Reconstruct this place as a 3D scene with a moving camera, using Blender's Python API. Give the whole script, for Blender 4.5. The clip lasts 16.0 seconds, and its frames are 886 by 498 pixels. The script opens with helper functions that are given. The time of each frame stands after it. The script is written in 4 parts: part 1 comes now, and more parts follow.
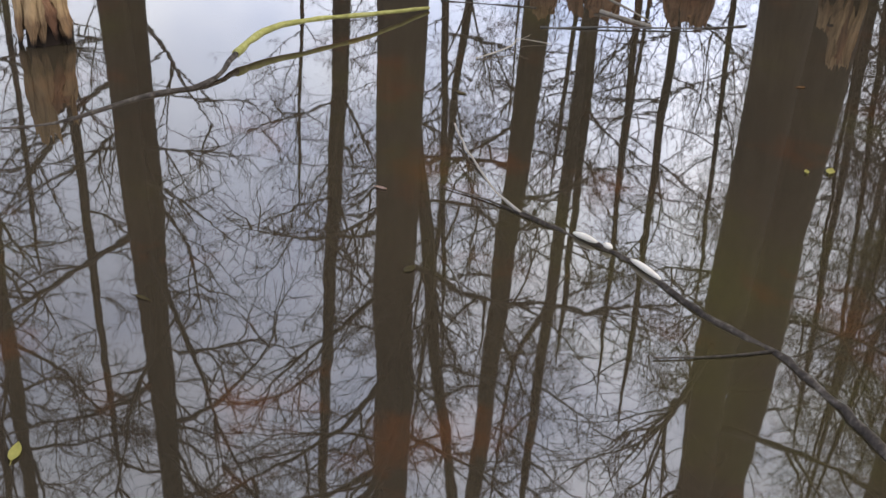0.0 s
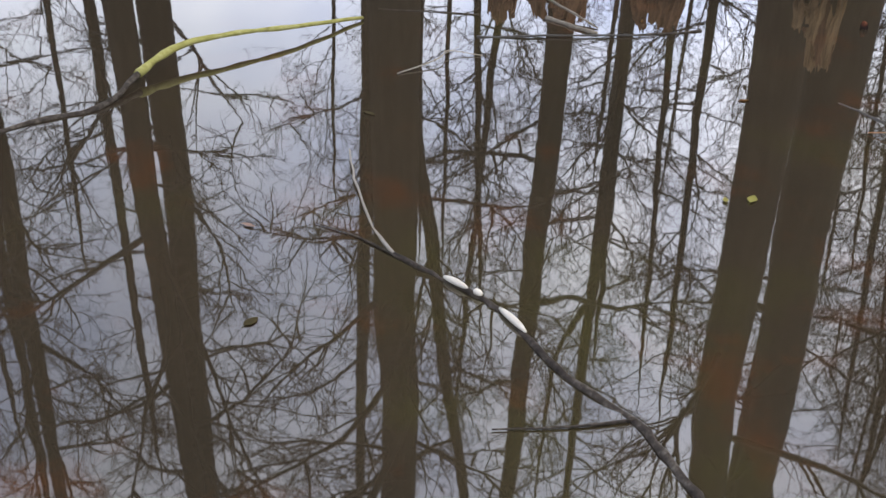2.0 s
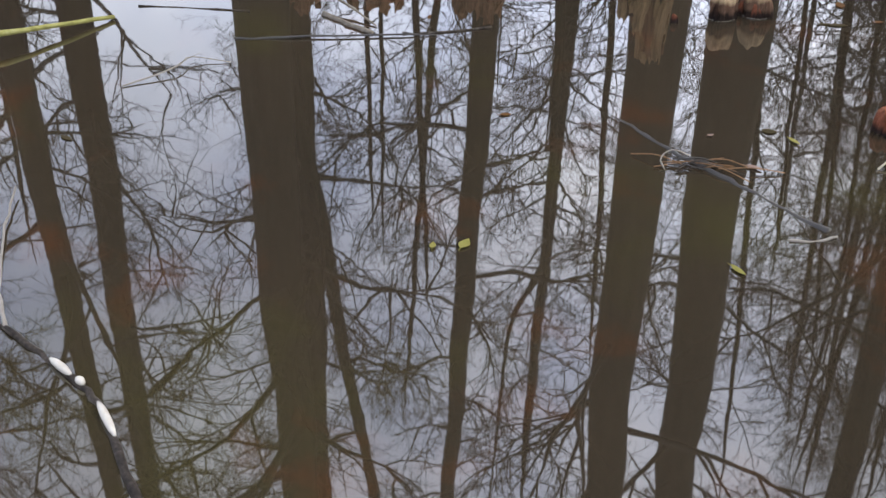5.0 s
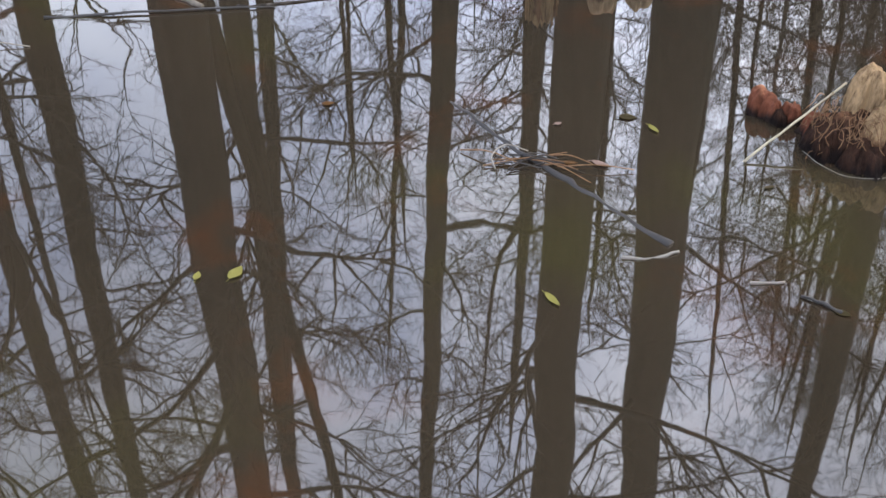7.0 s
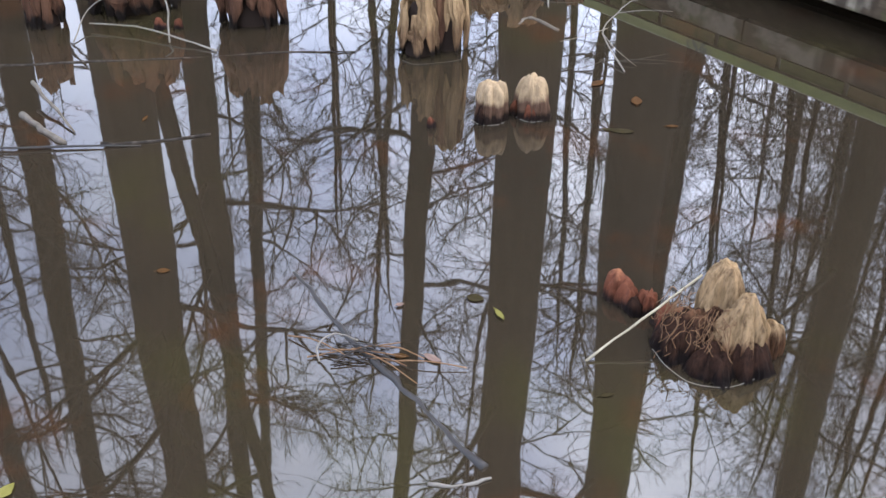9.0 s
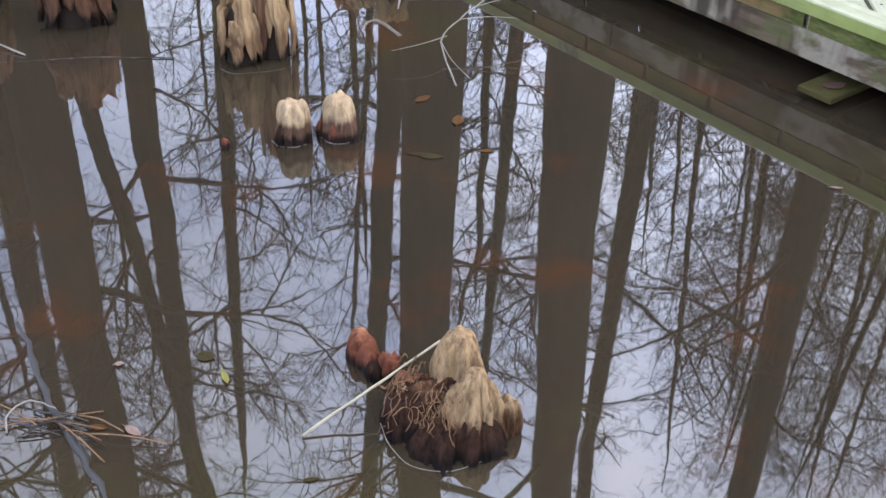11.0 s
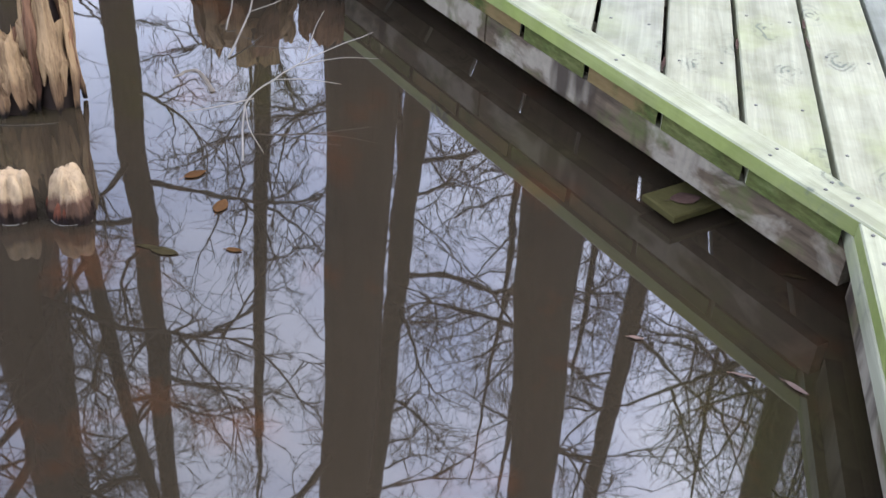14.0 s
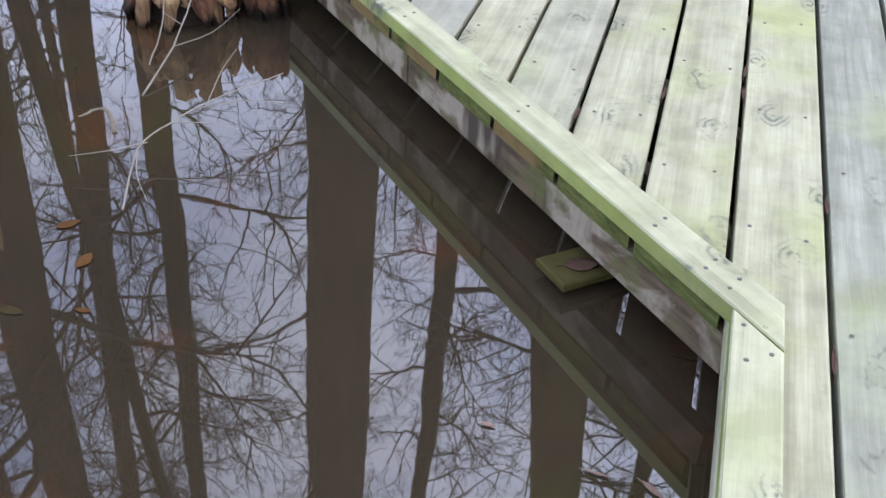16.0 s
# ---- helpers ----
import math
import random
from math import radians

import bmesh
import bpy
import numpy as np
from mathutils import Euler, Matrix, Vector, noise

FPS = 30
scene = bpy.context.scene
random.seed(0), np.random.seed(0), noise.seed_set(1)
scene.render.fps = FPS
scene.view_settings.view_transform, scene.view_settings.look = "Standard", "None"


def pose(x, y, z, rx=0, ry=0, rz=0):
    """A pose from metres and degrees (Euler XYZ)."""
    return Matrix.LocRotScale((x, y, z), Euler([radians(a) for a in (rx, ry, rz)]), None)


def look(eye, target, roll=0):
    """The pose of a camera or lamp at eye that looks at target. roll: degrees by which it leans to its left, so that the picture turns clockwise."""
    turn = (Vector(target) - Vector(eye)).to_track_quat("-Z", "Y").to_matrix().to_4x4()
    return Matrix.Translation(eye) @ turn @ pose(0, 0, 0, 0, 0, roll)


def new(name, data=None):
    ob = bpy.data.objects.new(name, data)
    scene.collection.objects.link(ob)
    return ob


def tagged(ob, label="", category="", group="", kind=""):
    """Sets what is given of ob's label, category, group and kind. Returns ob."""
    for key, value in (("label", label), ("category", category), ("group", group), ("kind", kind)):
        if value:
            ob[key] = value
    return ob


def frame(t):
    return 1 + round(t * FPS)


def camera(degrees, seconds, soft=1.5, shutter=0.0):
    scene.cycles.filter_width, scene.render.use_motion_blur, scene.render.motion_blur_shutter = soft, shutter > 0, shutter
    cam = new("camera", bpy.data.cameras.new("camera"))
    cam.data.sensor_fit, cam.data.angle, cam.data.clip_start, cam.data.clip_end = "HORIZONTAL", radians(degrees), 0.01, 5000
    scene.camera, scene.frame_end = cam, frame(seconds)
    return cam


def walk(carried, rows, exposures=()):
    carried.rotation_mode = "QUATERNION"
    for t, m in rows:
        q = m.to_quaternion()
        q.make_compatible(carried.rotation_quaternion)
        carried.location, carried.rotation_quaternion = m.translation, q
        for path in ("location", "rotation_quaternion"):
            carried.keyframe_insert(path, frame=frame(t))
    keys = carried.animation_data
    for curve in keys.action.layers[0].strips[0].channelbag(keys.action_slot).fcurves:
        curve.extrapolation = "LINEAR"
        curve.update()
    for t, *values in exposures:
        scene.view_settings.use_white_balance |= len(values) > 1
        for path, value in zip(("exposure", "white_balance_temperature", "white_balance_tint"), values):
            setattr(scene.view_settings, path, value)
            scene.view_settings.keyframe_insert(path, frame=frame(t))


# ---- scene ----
cam = camera(43.7, 16.0)
PATH = [
    (0, (3.591, 2.523, 1.358), (3.159, 4.224, 0.398), 2.77),
    (0.5, (3.716, 2.560, 1.392), (3.292, 4.285, 0.473), 2.74),
    (1, (3.798, 2.670, 1.416), (3.470, 4.397, 0.463), 3.98),
    (1.5, (3.887, 2.833, 1.395), (3.455, 4.526, 0.422), 3.07),
    (2, (3.970, 2.938, 1.371), (3.445, 4.600, 0.390), 0.73),
    (2.5, (4.104, 3.071, 1.318), (3.590, 4.723, 0.315), 1.35),
    (3, (4.191, 3.180, 1.357), (3.752, 4.868, 0.377), 1.94),
    (3.2, (4.227, 3.234, 1.369), (3.805, 4.935, 0.406), 2.37),
    (5.3, (4.570, 3.744, 1.349), (4.092, 5.380, 0.303), 0.51),
    (5.5, (4.594, 3.832, 1.326), (4.116, 5.474, 0.288), 0.82),
    (6, (4.658, 3.986, 1.313), (4.233, 5.629, 0.255), -0.39),
    (6.5, (4.741, 4.089, 1.296), (4.352, 5.722, 0.208), -0.85),
    (7, (4.853, 4.179, 1.287), (4.402, 5.767, 0.158), -0.90),
    (7.5, (4.941, 4.262, 1.300), (4.536, 5.871, 0.183), -0.68),
    (8, (4.991, 4.401, 1.356), (4.597, 6.034, 0.272), 1.05),
    (8.5, (5.039, 4.481, 1.409), (4.685, 6.146, 0.358), 2.68),
    (9, (5.134, 4.599, 1.481), (4.673, 6.224, 0.410), 0.72),
    (9.5, (5.292, 4.688, 1.514), (4.819, 6.323, 0.464), 2.67),
    (9.7, (5.337, 4.725, 1.519), (4.897, 6.350, 0.440), 1.84),
    (11.8, (5.769, 5.313, 1.537), (5.288, 6.887, 0.401), 2.21),
    (12, (5.807, 5.379, 1.532), (5.340, 6.956, 0.393), 3.35),
    (12.5, (5.886, 5.547, 1.532), (5.419, 7.129, 0.401), 3.57),
    (13, (5.982, 5.687, 1.512), (5.358, 7.202, 0.365), 3.21),
    (13.5, (6.106, 5.773, 1.510), (5.456, 7.254, 0.334), 3.28),
    (14, (6.170, 5.886, 1.511), (5.600, 7.434, 0.381), 4.18),
    (14.5, (6.224, 6.006, 1.532), (5.772, 7.607, 0.423), 4.83),
    (15, (6.273, 6.117, 1.533), (5.728, 7.667, 0.393), 2.62),
    (15.5, (6.403, 6.213, 1.545), (5.670, 7.671, 0.388), 4.29),
    (16, (6.514, 6.297, 1.548), (5.816, 7.793, 0.419), 3.01),
]
walk(cam, [(t, look(eye, target, roll)) for t, eye, target, roll in PATH],
     exposures=[(0.0, -0.28, 7600, 9), (5.0, -0.19, 7350, 9), (9.0, 0.20, 6850, 10), (13.5, 0.24, 6600, 12), (16.0, 0.08, 6750, 13)])

# ---- world and sun: an even, bright overcast sky over bare woods ----
world = bpy.data.worlds.new("world")
scene.world = world
world.use_nodes = True
wn = world.node_tree
sky = wn.nodes.new("ShaderNodeTexSky")
sky.sky_type = "NISHITA"
sky.sun_disc = False
sky.sun_elevation, sky.sun_rotation = radians(47), radians(59)
sky.air_density, sky.dust_density, sky.ozone_density = 1.0, 4.0, 1.5
soften = wn.nodes.new("ShaderNodeMixRGB")
soften.inputs[0].default_value = 0.8
soften.inputs[2].default_value = (8.7, 9.6, 11.9, 1)
wn.links.new(sky.outputs[0], soften.inputs[1])
cloud = wn.nodes.new("ShaderNodeTexNoise")
cloud.inputs["Scale"].default_value, cloud.inputs["Detail"].default_value, cloud.inputs["Roughness"].default_value = 3.2, 4, 0.55
where = wn.nodes.new("ShaderNodeTexCoord")
wn.links.new(where.outputs["Generated"], cloud.inputs["Vector"])
banks = wn.nodes.new("ShaderNodeValToRGB")
banks.color_ramp.elements[0].position, banks.color_ramp.elements[0].color = 0.34, (0.62, 0.70, 0.88, 1)
banks.color_ramp.elements[1].position, banks.color_ramp.elements[1].color = 0.66, (1.3, 1.27, 1.22, 1)
wn.links.new(cloud.outputs["Fac"], banks.inputs[0])
veil = wn.nodes.new("ShaderNodeMixRGB")
veil.blend_type = "MULTIPLY"
veil.inputs[0].default_value = 1.0
wn.links.new(soften.outputs[0], veil.inputs[1])
wn.links.new(banks.outputs[0], veil.inputs[2])
# the cloud cover thins towards the sun's side
split = wn.nodes.new("ShaderNodeSeparateXYZ")
wn.links.new(where.outputs["Generated"], split.inputs[0])
half = wn.nodes.new("ShaderNodeMath")
half.operation, half.inputs[1].default_value, half.inputs[2].default_value = "MULTIPLY_ADD", 0.5, 0.5
wn.links.new(split.outputs["X"], half.inputs[0])
thin = wn.nodes.new("ShaderNodeValToRGB")
thin.color_ramp.elements[0].position, thin.color_ramp.elements[0].color = 0.25, (0.56, 0.58, 0.62, 1)
thin.color_ramp.elements[1].position, thin.color_ramp.elements[1].color = 0.49, (1.14, 1.14, 1.16, 1)
far_side = thin.color_ramp.elements.new(0.57)
far_side.color = (0.80, 0.80, 0.80, 1)
wn.links.new(half.outputs[0], thin.inputs[0])
shade = wn.nodes.new("ShaderNodeMixRGB")
shade.blend_type = "MULTIPLY"
shade.inputs[0].default_value = 1.0
wn.links.new(veil.outputs[0], shade.inputs[1])
wn.links.new(thin.outputs[0], shade.inputs[2])
background = wn.nodes["Background"]
low = wn.nodes.new("ShaderNodeValToRGB")
low.color_ramp.elements[0].position, low.color_ramp.elements[0].color = 0.22, (1.32, 1.32, 1.32, 1)
low.color_ramp.elements[1].position, low.color_ramp.elements[1].color = 0.52, (1.0, 1.0, 1.0, 1)
wn.links.new(split.outputs["Z"], low.inputs[0])
lift = wn.nodes.new("ShaderNodeMixRGB")
lift.blend_type = "MULTIPLY"
lift.inputs[0].default_value = 1.0
wn.links.new(shade.outputs[0], lift.inputs[1])
wn.links.new(low.outputs[0], lift.inputs[2])
wn.links.new(lift.outputs[0], background.inputs[0])
background.inputs[1].default_value = 0.44
sun = new("sun", bpy.data.lights.new("sun", "SUN"))
sun.data.energy, sun.data.angle, sun.data.color = 1.3, radians(20), (1, 0.96, 0.9)
sun.matrix_world = look((20, 14, 26), (0, 2, 0))


# ---- materials ----
def material(name, colour, rough=0.7, ior=1.45):
    m = bpy.data.materials.new(name)
    m.use_nodes = True
    b = m.node_tree.nodes["Principled BSDF"]
    b.inputs["Base Color"].default_value = (*colour, 1)
    b.inputs["Roughness"].default_value = rough
    b.inputs["IOR"].default_value = ior
    b.inputs["Specular IOR Level"].default_value = 0.12 if rough >= 0.69 else 0.5
    return m, m.node_tree, b


def node(tree, kind, **values):
    n = tree.nodes.new(kind)
    for key, value in values.items():
        n.inputs[key].default_value = value
    return n


def coords(tree, scale=(1, 1, 1), spread=0.0):
    """Object coordinates, scaled, and shifted from object to object by spread."""
    tc = tree.nodes.new("ShaderNodeTexCoord")
    mp = tree.nodes.new("ShaderNodeMapping")
    mp.inputs["Scale"].default_value = scale
    tree.links.new(tc.outputs["Object"], mp.inputs["Vector"])
    if spread:
        info = tree.nodes.new("ShaderNodeObjectInfo")
        mul = tree.nodes.new("ShaderNodeMath")
        mul.operation = "MULTIPLY"
        mul.inputs[1].default_value = spread
        tree.links.new(info.outputs["Random"], mul.inputs[0])
        tree.links.new(mul.outputs[0], mp.inputs["Location"])
    return mp.outputs[0]


def noise_node(tree, vector, scale, detail=4, rough=0.6, distortion=0.0):
    n = node(tree, "ShaderNodeTexNoise", Scale=scale, Detail=detail, Roughness=rough, Distortion=distortion)
    tree.links.new(vector, n.inputs["Vector"])
    return n.outputs["Fac"]


def ramp(tree, fac, stops):
    r = tree.nodes.new("ShaderNodeValToRGB")
    while len(r.color_ramp.elements) < len(stops):
        r.color_ramp.elements.new(0.5)
    for e, (at, colour) in zip(r.color_ramp.elements, stops):
        e.position, e.color = at, (*colour, 1)
    tree.links.new(fac, r.inputs[0])
    return r.outputs[0]


def mix(tree, fac, a, b, mode="MIX"):
    m = tree.nodes.new("ShaderNodeMixRGB")
    m.blend_type = mode
    for value, socket in ((fac, m.inputs[0]), (a, m.inputs[1]), (b, m.inputs[2])):
        if isinstance(value, (float, int)):
            socket.default_value = value
        elif isinstance(value, tuple):
            socket.default_value = (*value, 1)
        else:
            tree.links.new(value, socket)
    return m.outputs[0]


def bump(tree, shader, height, strength, distance):
    b = node(tree, "ShaderNodeBump", Strength=strength, Distance=distance)
    tree.links.new(height, b.inputs["Height"])
    tree.links.new(b.outputs[0], shader.inputs["Normal"])


def grained(name, stops, scale, rough=0.85, relief=0.004, spread=7.0, fine=3.0):
    """A fibrous or barky surface: streaks at two sizes, with relief."""
    m, t, b = material(name, (0.3, 0.3, 0.3), rough)
    v = coords(t, scale, spread)
    a = noise_node(t, v, 1.0, 6, 0.65)
    c = noise_node(t, v, fine, 5, 0.7)
    both = mix(t, 0.45, a, c)
    t.links.new(ramp(t, both, stops), b.inputs["Base Color"])
    bump(t, b, both, 0.8, relief)
    return m


# still, tea-brown pond water: murky body colour under a strong mirror
WATER, t, b = material("pond_water", (0.05, 0.034, 0.019), 0.017, 1.78)
v = coords(t)
murk = noise_node(t, v, 0.9, 5, 0.6)
rust = noise_node(t, v, 2.3, 5, 0.65)
clear = ramp(t, murk, [(0.3, (0.0190, 0.0146, 0.0096)), (0.55, (0.0252, 0.0186, 0.0114)), (0.72, (0.0305, 0.0258, 0.0096))])
t.links.new(mix(t, ramp(t, rust, [(0.56, (0, 0, 0)), (0.72, (0.75, 0.75, 0.75))]), clear, (0.050, 0.0195, 0.008)), b.inputs["Base Color"])
ripple = mix(t, 0.45, noise_node(t, v, 5.0, 2, 0.5), noise_node(t, v, 15.0, 1, 0.4))
bump(t, b, ripple, 0.075, 0.002)

BARK = grained("tree_bark", [(0.25, (0.0112, 0.0084, 0.00588)), (0.5, (0.028, 0.0221, 0.0157)), (0.8, (0.056, 0.0462, 0.0343))], (14, 14, 2.5), 0.9, 0.02)
TWIG = grained("bare_twigs", [(0.3, (0.026, 0.022, 0.018)), (0.7, (0.074, 0.066, 0.056))], (9, 9, 9), 0.9, 0.003)


def deck_wood(name, pale, worn, green, algae, spread=9.0, vertical=False):
    m, t, b = material(name, pale, 0.62)
    v = coords(t, (1, 1, 1), spread)
    long = coords(t, (26, 1.6, 26), spread)
    fibre = noise_node(t, long, 1.0, 6, 0.6, 0.6)
    fine = noise_node(t, coords(t, (160, 4, 160), spread), 1.0, 3, 0.6)
    cloud = noise_node(t, v, 2.2, 5, 0.6)
    blot = noise_node(t, v, 6.0, 4, 0.65)
    base = mix(t, ramp(t, fibre, [(0.36, (0, 0, 0)), (0.62, (1, 1, 1))]), worn, pale)
    base = mix(t, ramp(t, fine, [(0.42, (0.35, 0.35, 0.35)), (0.60, (0, 0, 0))]), base, worn, "MIX")
    base = mix(t, ramp(t, cloud, [(algae, (0, 0, 0)), (algae + 0.22, (1, 1, 1))]), base, green)
    info = t.nodes.new("ShaderNodeObjectInfo")
    base = mix(t, ramp(t, info.outputs["Random"], [(0.70, (0, 0, 0)), (0.95, (0.8, 0.8, 0.8))]), base, tuple(0.62 * c for c in (pale[1], pale[1], pale[1])))
    base = mix(t, 1.0, base, ramp(t, blot, [(0.36, (0.80, 0.80, 0.74)), (0.58, (1.05, 1.05, 1.03))]), "MULTIPLY")
    # knots and dark scuffs
    w = node(t, "ShaderNodeTexVoronoi", Scale=1.0)
    w.voronoi_dimensions = "2D"
    t.links.new(coords(t, (5.0, 2.6, 0), spread), w.inputs["Vector"])
    warped = t.nodes.new("ShaderNodeMath")
    warped.operation, warped.inputs[1].default_value = "MULTIPLY_ADD", 0.22
    t.links.new(blot, warped.inputs[0])
    t.links.new(w.outputs["Distance"], warped.inputs[2])
    near = ramp(t, warped.outputs[0], [(0.14, (1, 1, 1)), (0.26, (0.75, 0.75, 0.75)), (0.38, (0, 0, 0))])
    near = mix(t, 1.0, near, ramp(t, noise_node(t, v, 14.0, 4, 0.6), [(0.44, (0.0, 0.0, 0.0)), (0.56, (1, 1, 1))]), "MULTIPLY")
    turns = t.nodes.new("ShaderNodeMath")
    turns.operation, turns.inputs[1].default_value = "MULTIPLY_ADD", 70.0
    sway = t.nodes.new("ShaderNodeMath")
    sway.operation, sway.inputs[1].default_value = "MULTIPLY", 16.0
    t.links.new(noise_node(t, v, 11.0, 2, 0.5), sway.inputs[0])
    t.links.new(sway.outputs[0], turns.inputs[2])
    t.links.new(warped.outputs[0], turns.inputs[0])
    rings = t.nodes.new("ShaderNodeMath")
    rings.operation = "SINE"
    t.links.new(turns.outputs[0], rings.inputs[0])
    near = mix(t, 1.0, near, ramp(t, rings.outputs[0], [(0.0, (0.3, 0.3, 0.3)), (0.6, (1, 1, 1))]), "MULTIPLY")
    base = mix(t, near, base, (0.075, 0.082, 0.058))
    t.links.new(base, b.inputs["Base Color"])
    bump(t, b, mix(t, 0.5, fibre, fine), 0.55, 0.003)
    return m


PLANK = deck_wood("weathered_deck_plank", (0.295, 0.290, 0.20), (0.19, 0.187, 0.124), (0.235, 0.252, 0.118), 0.49)
PLANK_GREY = deck_wood("greyed_deck_plank", (0.215, 0.222, 0.178), (0.130, 0.136, 0.106), (0.185, 0.202, 0.115), 0.52)
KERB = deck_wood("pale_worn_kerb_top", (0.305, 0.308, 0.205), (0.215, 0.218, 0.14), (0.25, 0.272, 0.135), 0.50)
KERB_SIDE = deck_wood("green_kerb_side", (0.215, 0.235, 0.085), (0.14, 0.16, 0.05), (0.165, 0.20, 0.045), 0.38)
JOIST = grained("damp_joist_wood", [(0.2, (0.035, 0.0315, 0.021)), (0.5, (0.098, 0.084, 0.056)), (0.8, (0.21, 0.189, 0.14))], (5, 2, 8), 0.85, 0.004)


def lichened(name):
    """Fascia board: damp brown wood under broad pale lichen sheets, with moss and run-off stains."""
    m, t, b = material(name, (0.2, 0.2, 0.15), 0.85)
    v = coords(t, (1, 1, 1))
    sheets = noise_node(t, coords(t, (3.4, 3.4, 5.0)), 1.0, 5, 0.55, 0.4)
    moss = noise_node(t, v, 5.1, 5, 0.6)
    speck = noise_node(t, v, 38.0, 4, 0.65)
    runs = noise_node(t, coords(t, (9, 9, 1.5)), 1.0, 3, 0.5)
    grain = noise_node(t, coords(t, (6, 6, 40)), 1.0, 5, 0.6)
    base = ramp(t, grain, [(0.3, (0.040, 0.030, 0.019)), (0.7, (0.115, 0.086, 0.054))])
    base = mix(t, ramp(t, moss, [(0.50, (0, 0, 0)), (0.64, (0.85, 0.85, 0.85))]), base, (0.062, 0.078, 0.022))
    pale = mix(t, speck, (0.135, 0.116, 0.084), (0.25, 0.220, 0.165))
    base = mix(t, ramp(t, sheets, [(0.48, (0, 0, 0)), (0.55, (0.95, 0.95, 0.95))]), base, pale)
    base = mix(t, ramp(t, runs, [(0.54, (0, 0, 0)), (0.66, (0.9, 0.9, 0.9))]), base, (0.030, 0.022, 0.015))
    t.links.new(base, b.inputs["Base Color"])
    bump(t, b, mix(t, 0.5, sheets, grain), 0.7, 0.005)
    return m


def algae_end(name):
    """Sawn plank ends: green algae, here and there worn to ochre wood, with pale flecks."""
    m, t, b = material(name, (0.08, 0.1, 0.03), 0.85)
    grain = noise_node(t, coords(t, (16, 16, 55), 9.0), 1.0, 5, 0.65)
    patch = noise_node(t, coords(t, (7, 7, 7), 9.0), 1.0, 4, 0.6)
    base = ramp(t, grain, [(0.3, (0.028, 0.035, 0.009)), (0.55, (0.060, 0.074, 0.020)), (0.75, (0.105, 0.122, 0.042))])
    info = t.nodes.new("ShaderNodeObjectInfo")
    ochre = mix(t, grain, (0.075, 0.050, 0.018), (0.16, 0.115, 0.05))
    worn = mix(t, 1.0, ramp(t, info.outputs["Random"], [(0.60, (0.15, 0.15, 0.15)), (0.75, (1, 1, 1))]), ramp(t, patch, [(0.38, (0, 0, 0)), (0.52, (1, 1, 1))]), "MULTIPLY")
    base = mix(t, worn, base, ochre)
    base = mix(t, ramp(t, patch, [(0.64, (0, 0, 0)), (0.70, (0.9, 0.9, 0.9))]), base, (0.27, 0.25, 0.15))
    t.links.new(base, b.inputs["Base Color"])
    bump(t, b, grain, 0.7, 0.004)
    return m


PLANK_END = algae_end("algae_green_plank_end")
FASCIA = lichened("lichened_fascia")
MOSSY = grained("mossy_plank_end", [(0.25, (0.0125, 0.0125, 0.005)), (0.5, (0.042, 0.036, 0.0110)), (0.75, (0.070, 0.058, 0.024))], (7, 7, 20), 0.9, 0.004)
METAL = material("screw_steel", (0.10, 0.095, 0.085), 0.6)[0]
METAL.node_tree.nodes["Principled BSDF"].inputs["Metallic"].default_value = 0.4


def standing_wood(name, low, middle, top, z0, z1, streak, contrast=0.75):
    """Wood stained by the waterline: dark and wet below, dry and pale above."""
    m, t, b = material(name, middle, 0.8)
    tc = t.nodes.new("ShaderNodeTexCoord")
    xyz = t.nodes.new("ShaderNodeSeparateXYZ")
    t.links.new(tc.outputs["Object"], xyz.inputs[0])
    ragged = noise_node(t, coords(t, (22, 22, 9), 5.0), 1.0, 5, 0.65)
    wob = t.nodes.new("ShaderNodeMath")
    wob.operation, wob.inputs[1].default_value = "MULTIPLY_ADD", (z1 - z0) * 0.9
    t.links.new(ragged, wob.inputs[0])
    t.links.new(xyz.outputs["Z"], wob.inputs[2])
    rng = node(t, "ShaderNodeMapRange", **{"From Min": z0 + (z1 - z0) * 0.45, "From Max": z1 + (z1 - z0) * 0.45})
    t.links.new(wob.outputs[0], rng.inputs["Value"])
    base = ramp(t, rng.outputs[0], [(0.0, low), (0.22, middle), (0.55, middle), (0.85, top)])
    fib = noise_node(t, coords(t, streak, 5.0), 1.0, 6, 0.7)
    base = mix(t, contrast, base, ramp(t, fib, [(0.32, (0.25, 0.22, 0.2)), (0.55, (1, 1, 1)), (0.75, (1.25, 1.2, 1.1))]), "MULTIPLY")
    t.links.new(base, b.inputs["Base Color"])
    bump(t, b, fib, 0.9, 0.012)
    return m


KNEE = standing_wood("cypress_knee", (0.016, 0.010, 0.007), (0.085, 0.048, 0.03), (0.34, 0.245, 0.145), 0.02, 0.085, (45, 45, 22), 0.55)
KNEE_PALE = standing_wood("pale_ridged_knee", (0.016, 0.010, 0.007), (0.115, 0.058, 0.030), (0.295, 0.196, 0.104), -0.005, 0.085, (80, 80, 16), 1.0)
KNEE_RED = standing_wood("reddish_knee", (0.016, 0.010, 0.008), (0.13, 0.045, 0.024), (0.28, 0.12, 0.062), 0.01, 0.09, (40, 40, 20), 0.8)
KNEE_DARK = standing_wood("wet_dark_knee", (0.008, 0.005, 0.004), (0.032, 0.015, 0.009), (0.14, 0.07, 0.036), 0.01, 0.125, (90, 90, 16), 1.0)
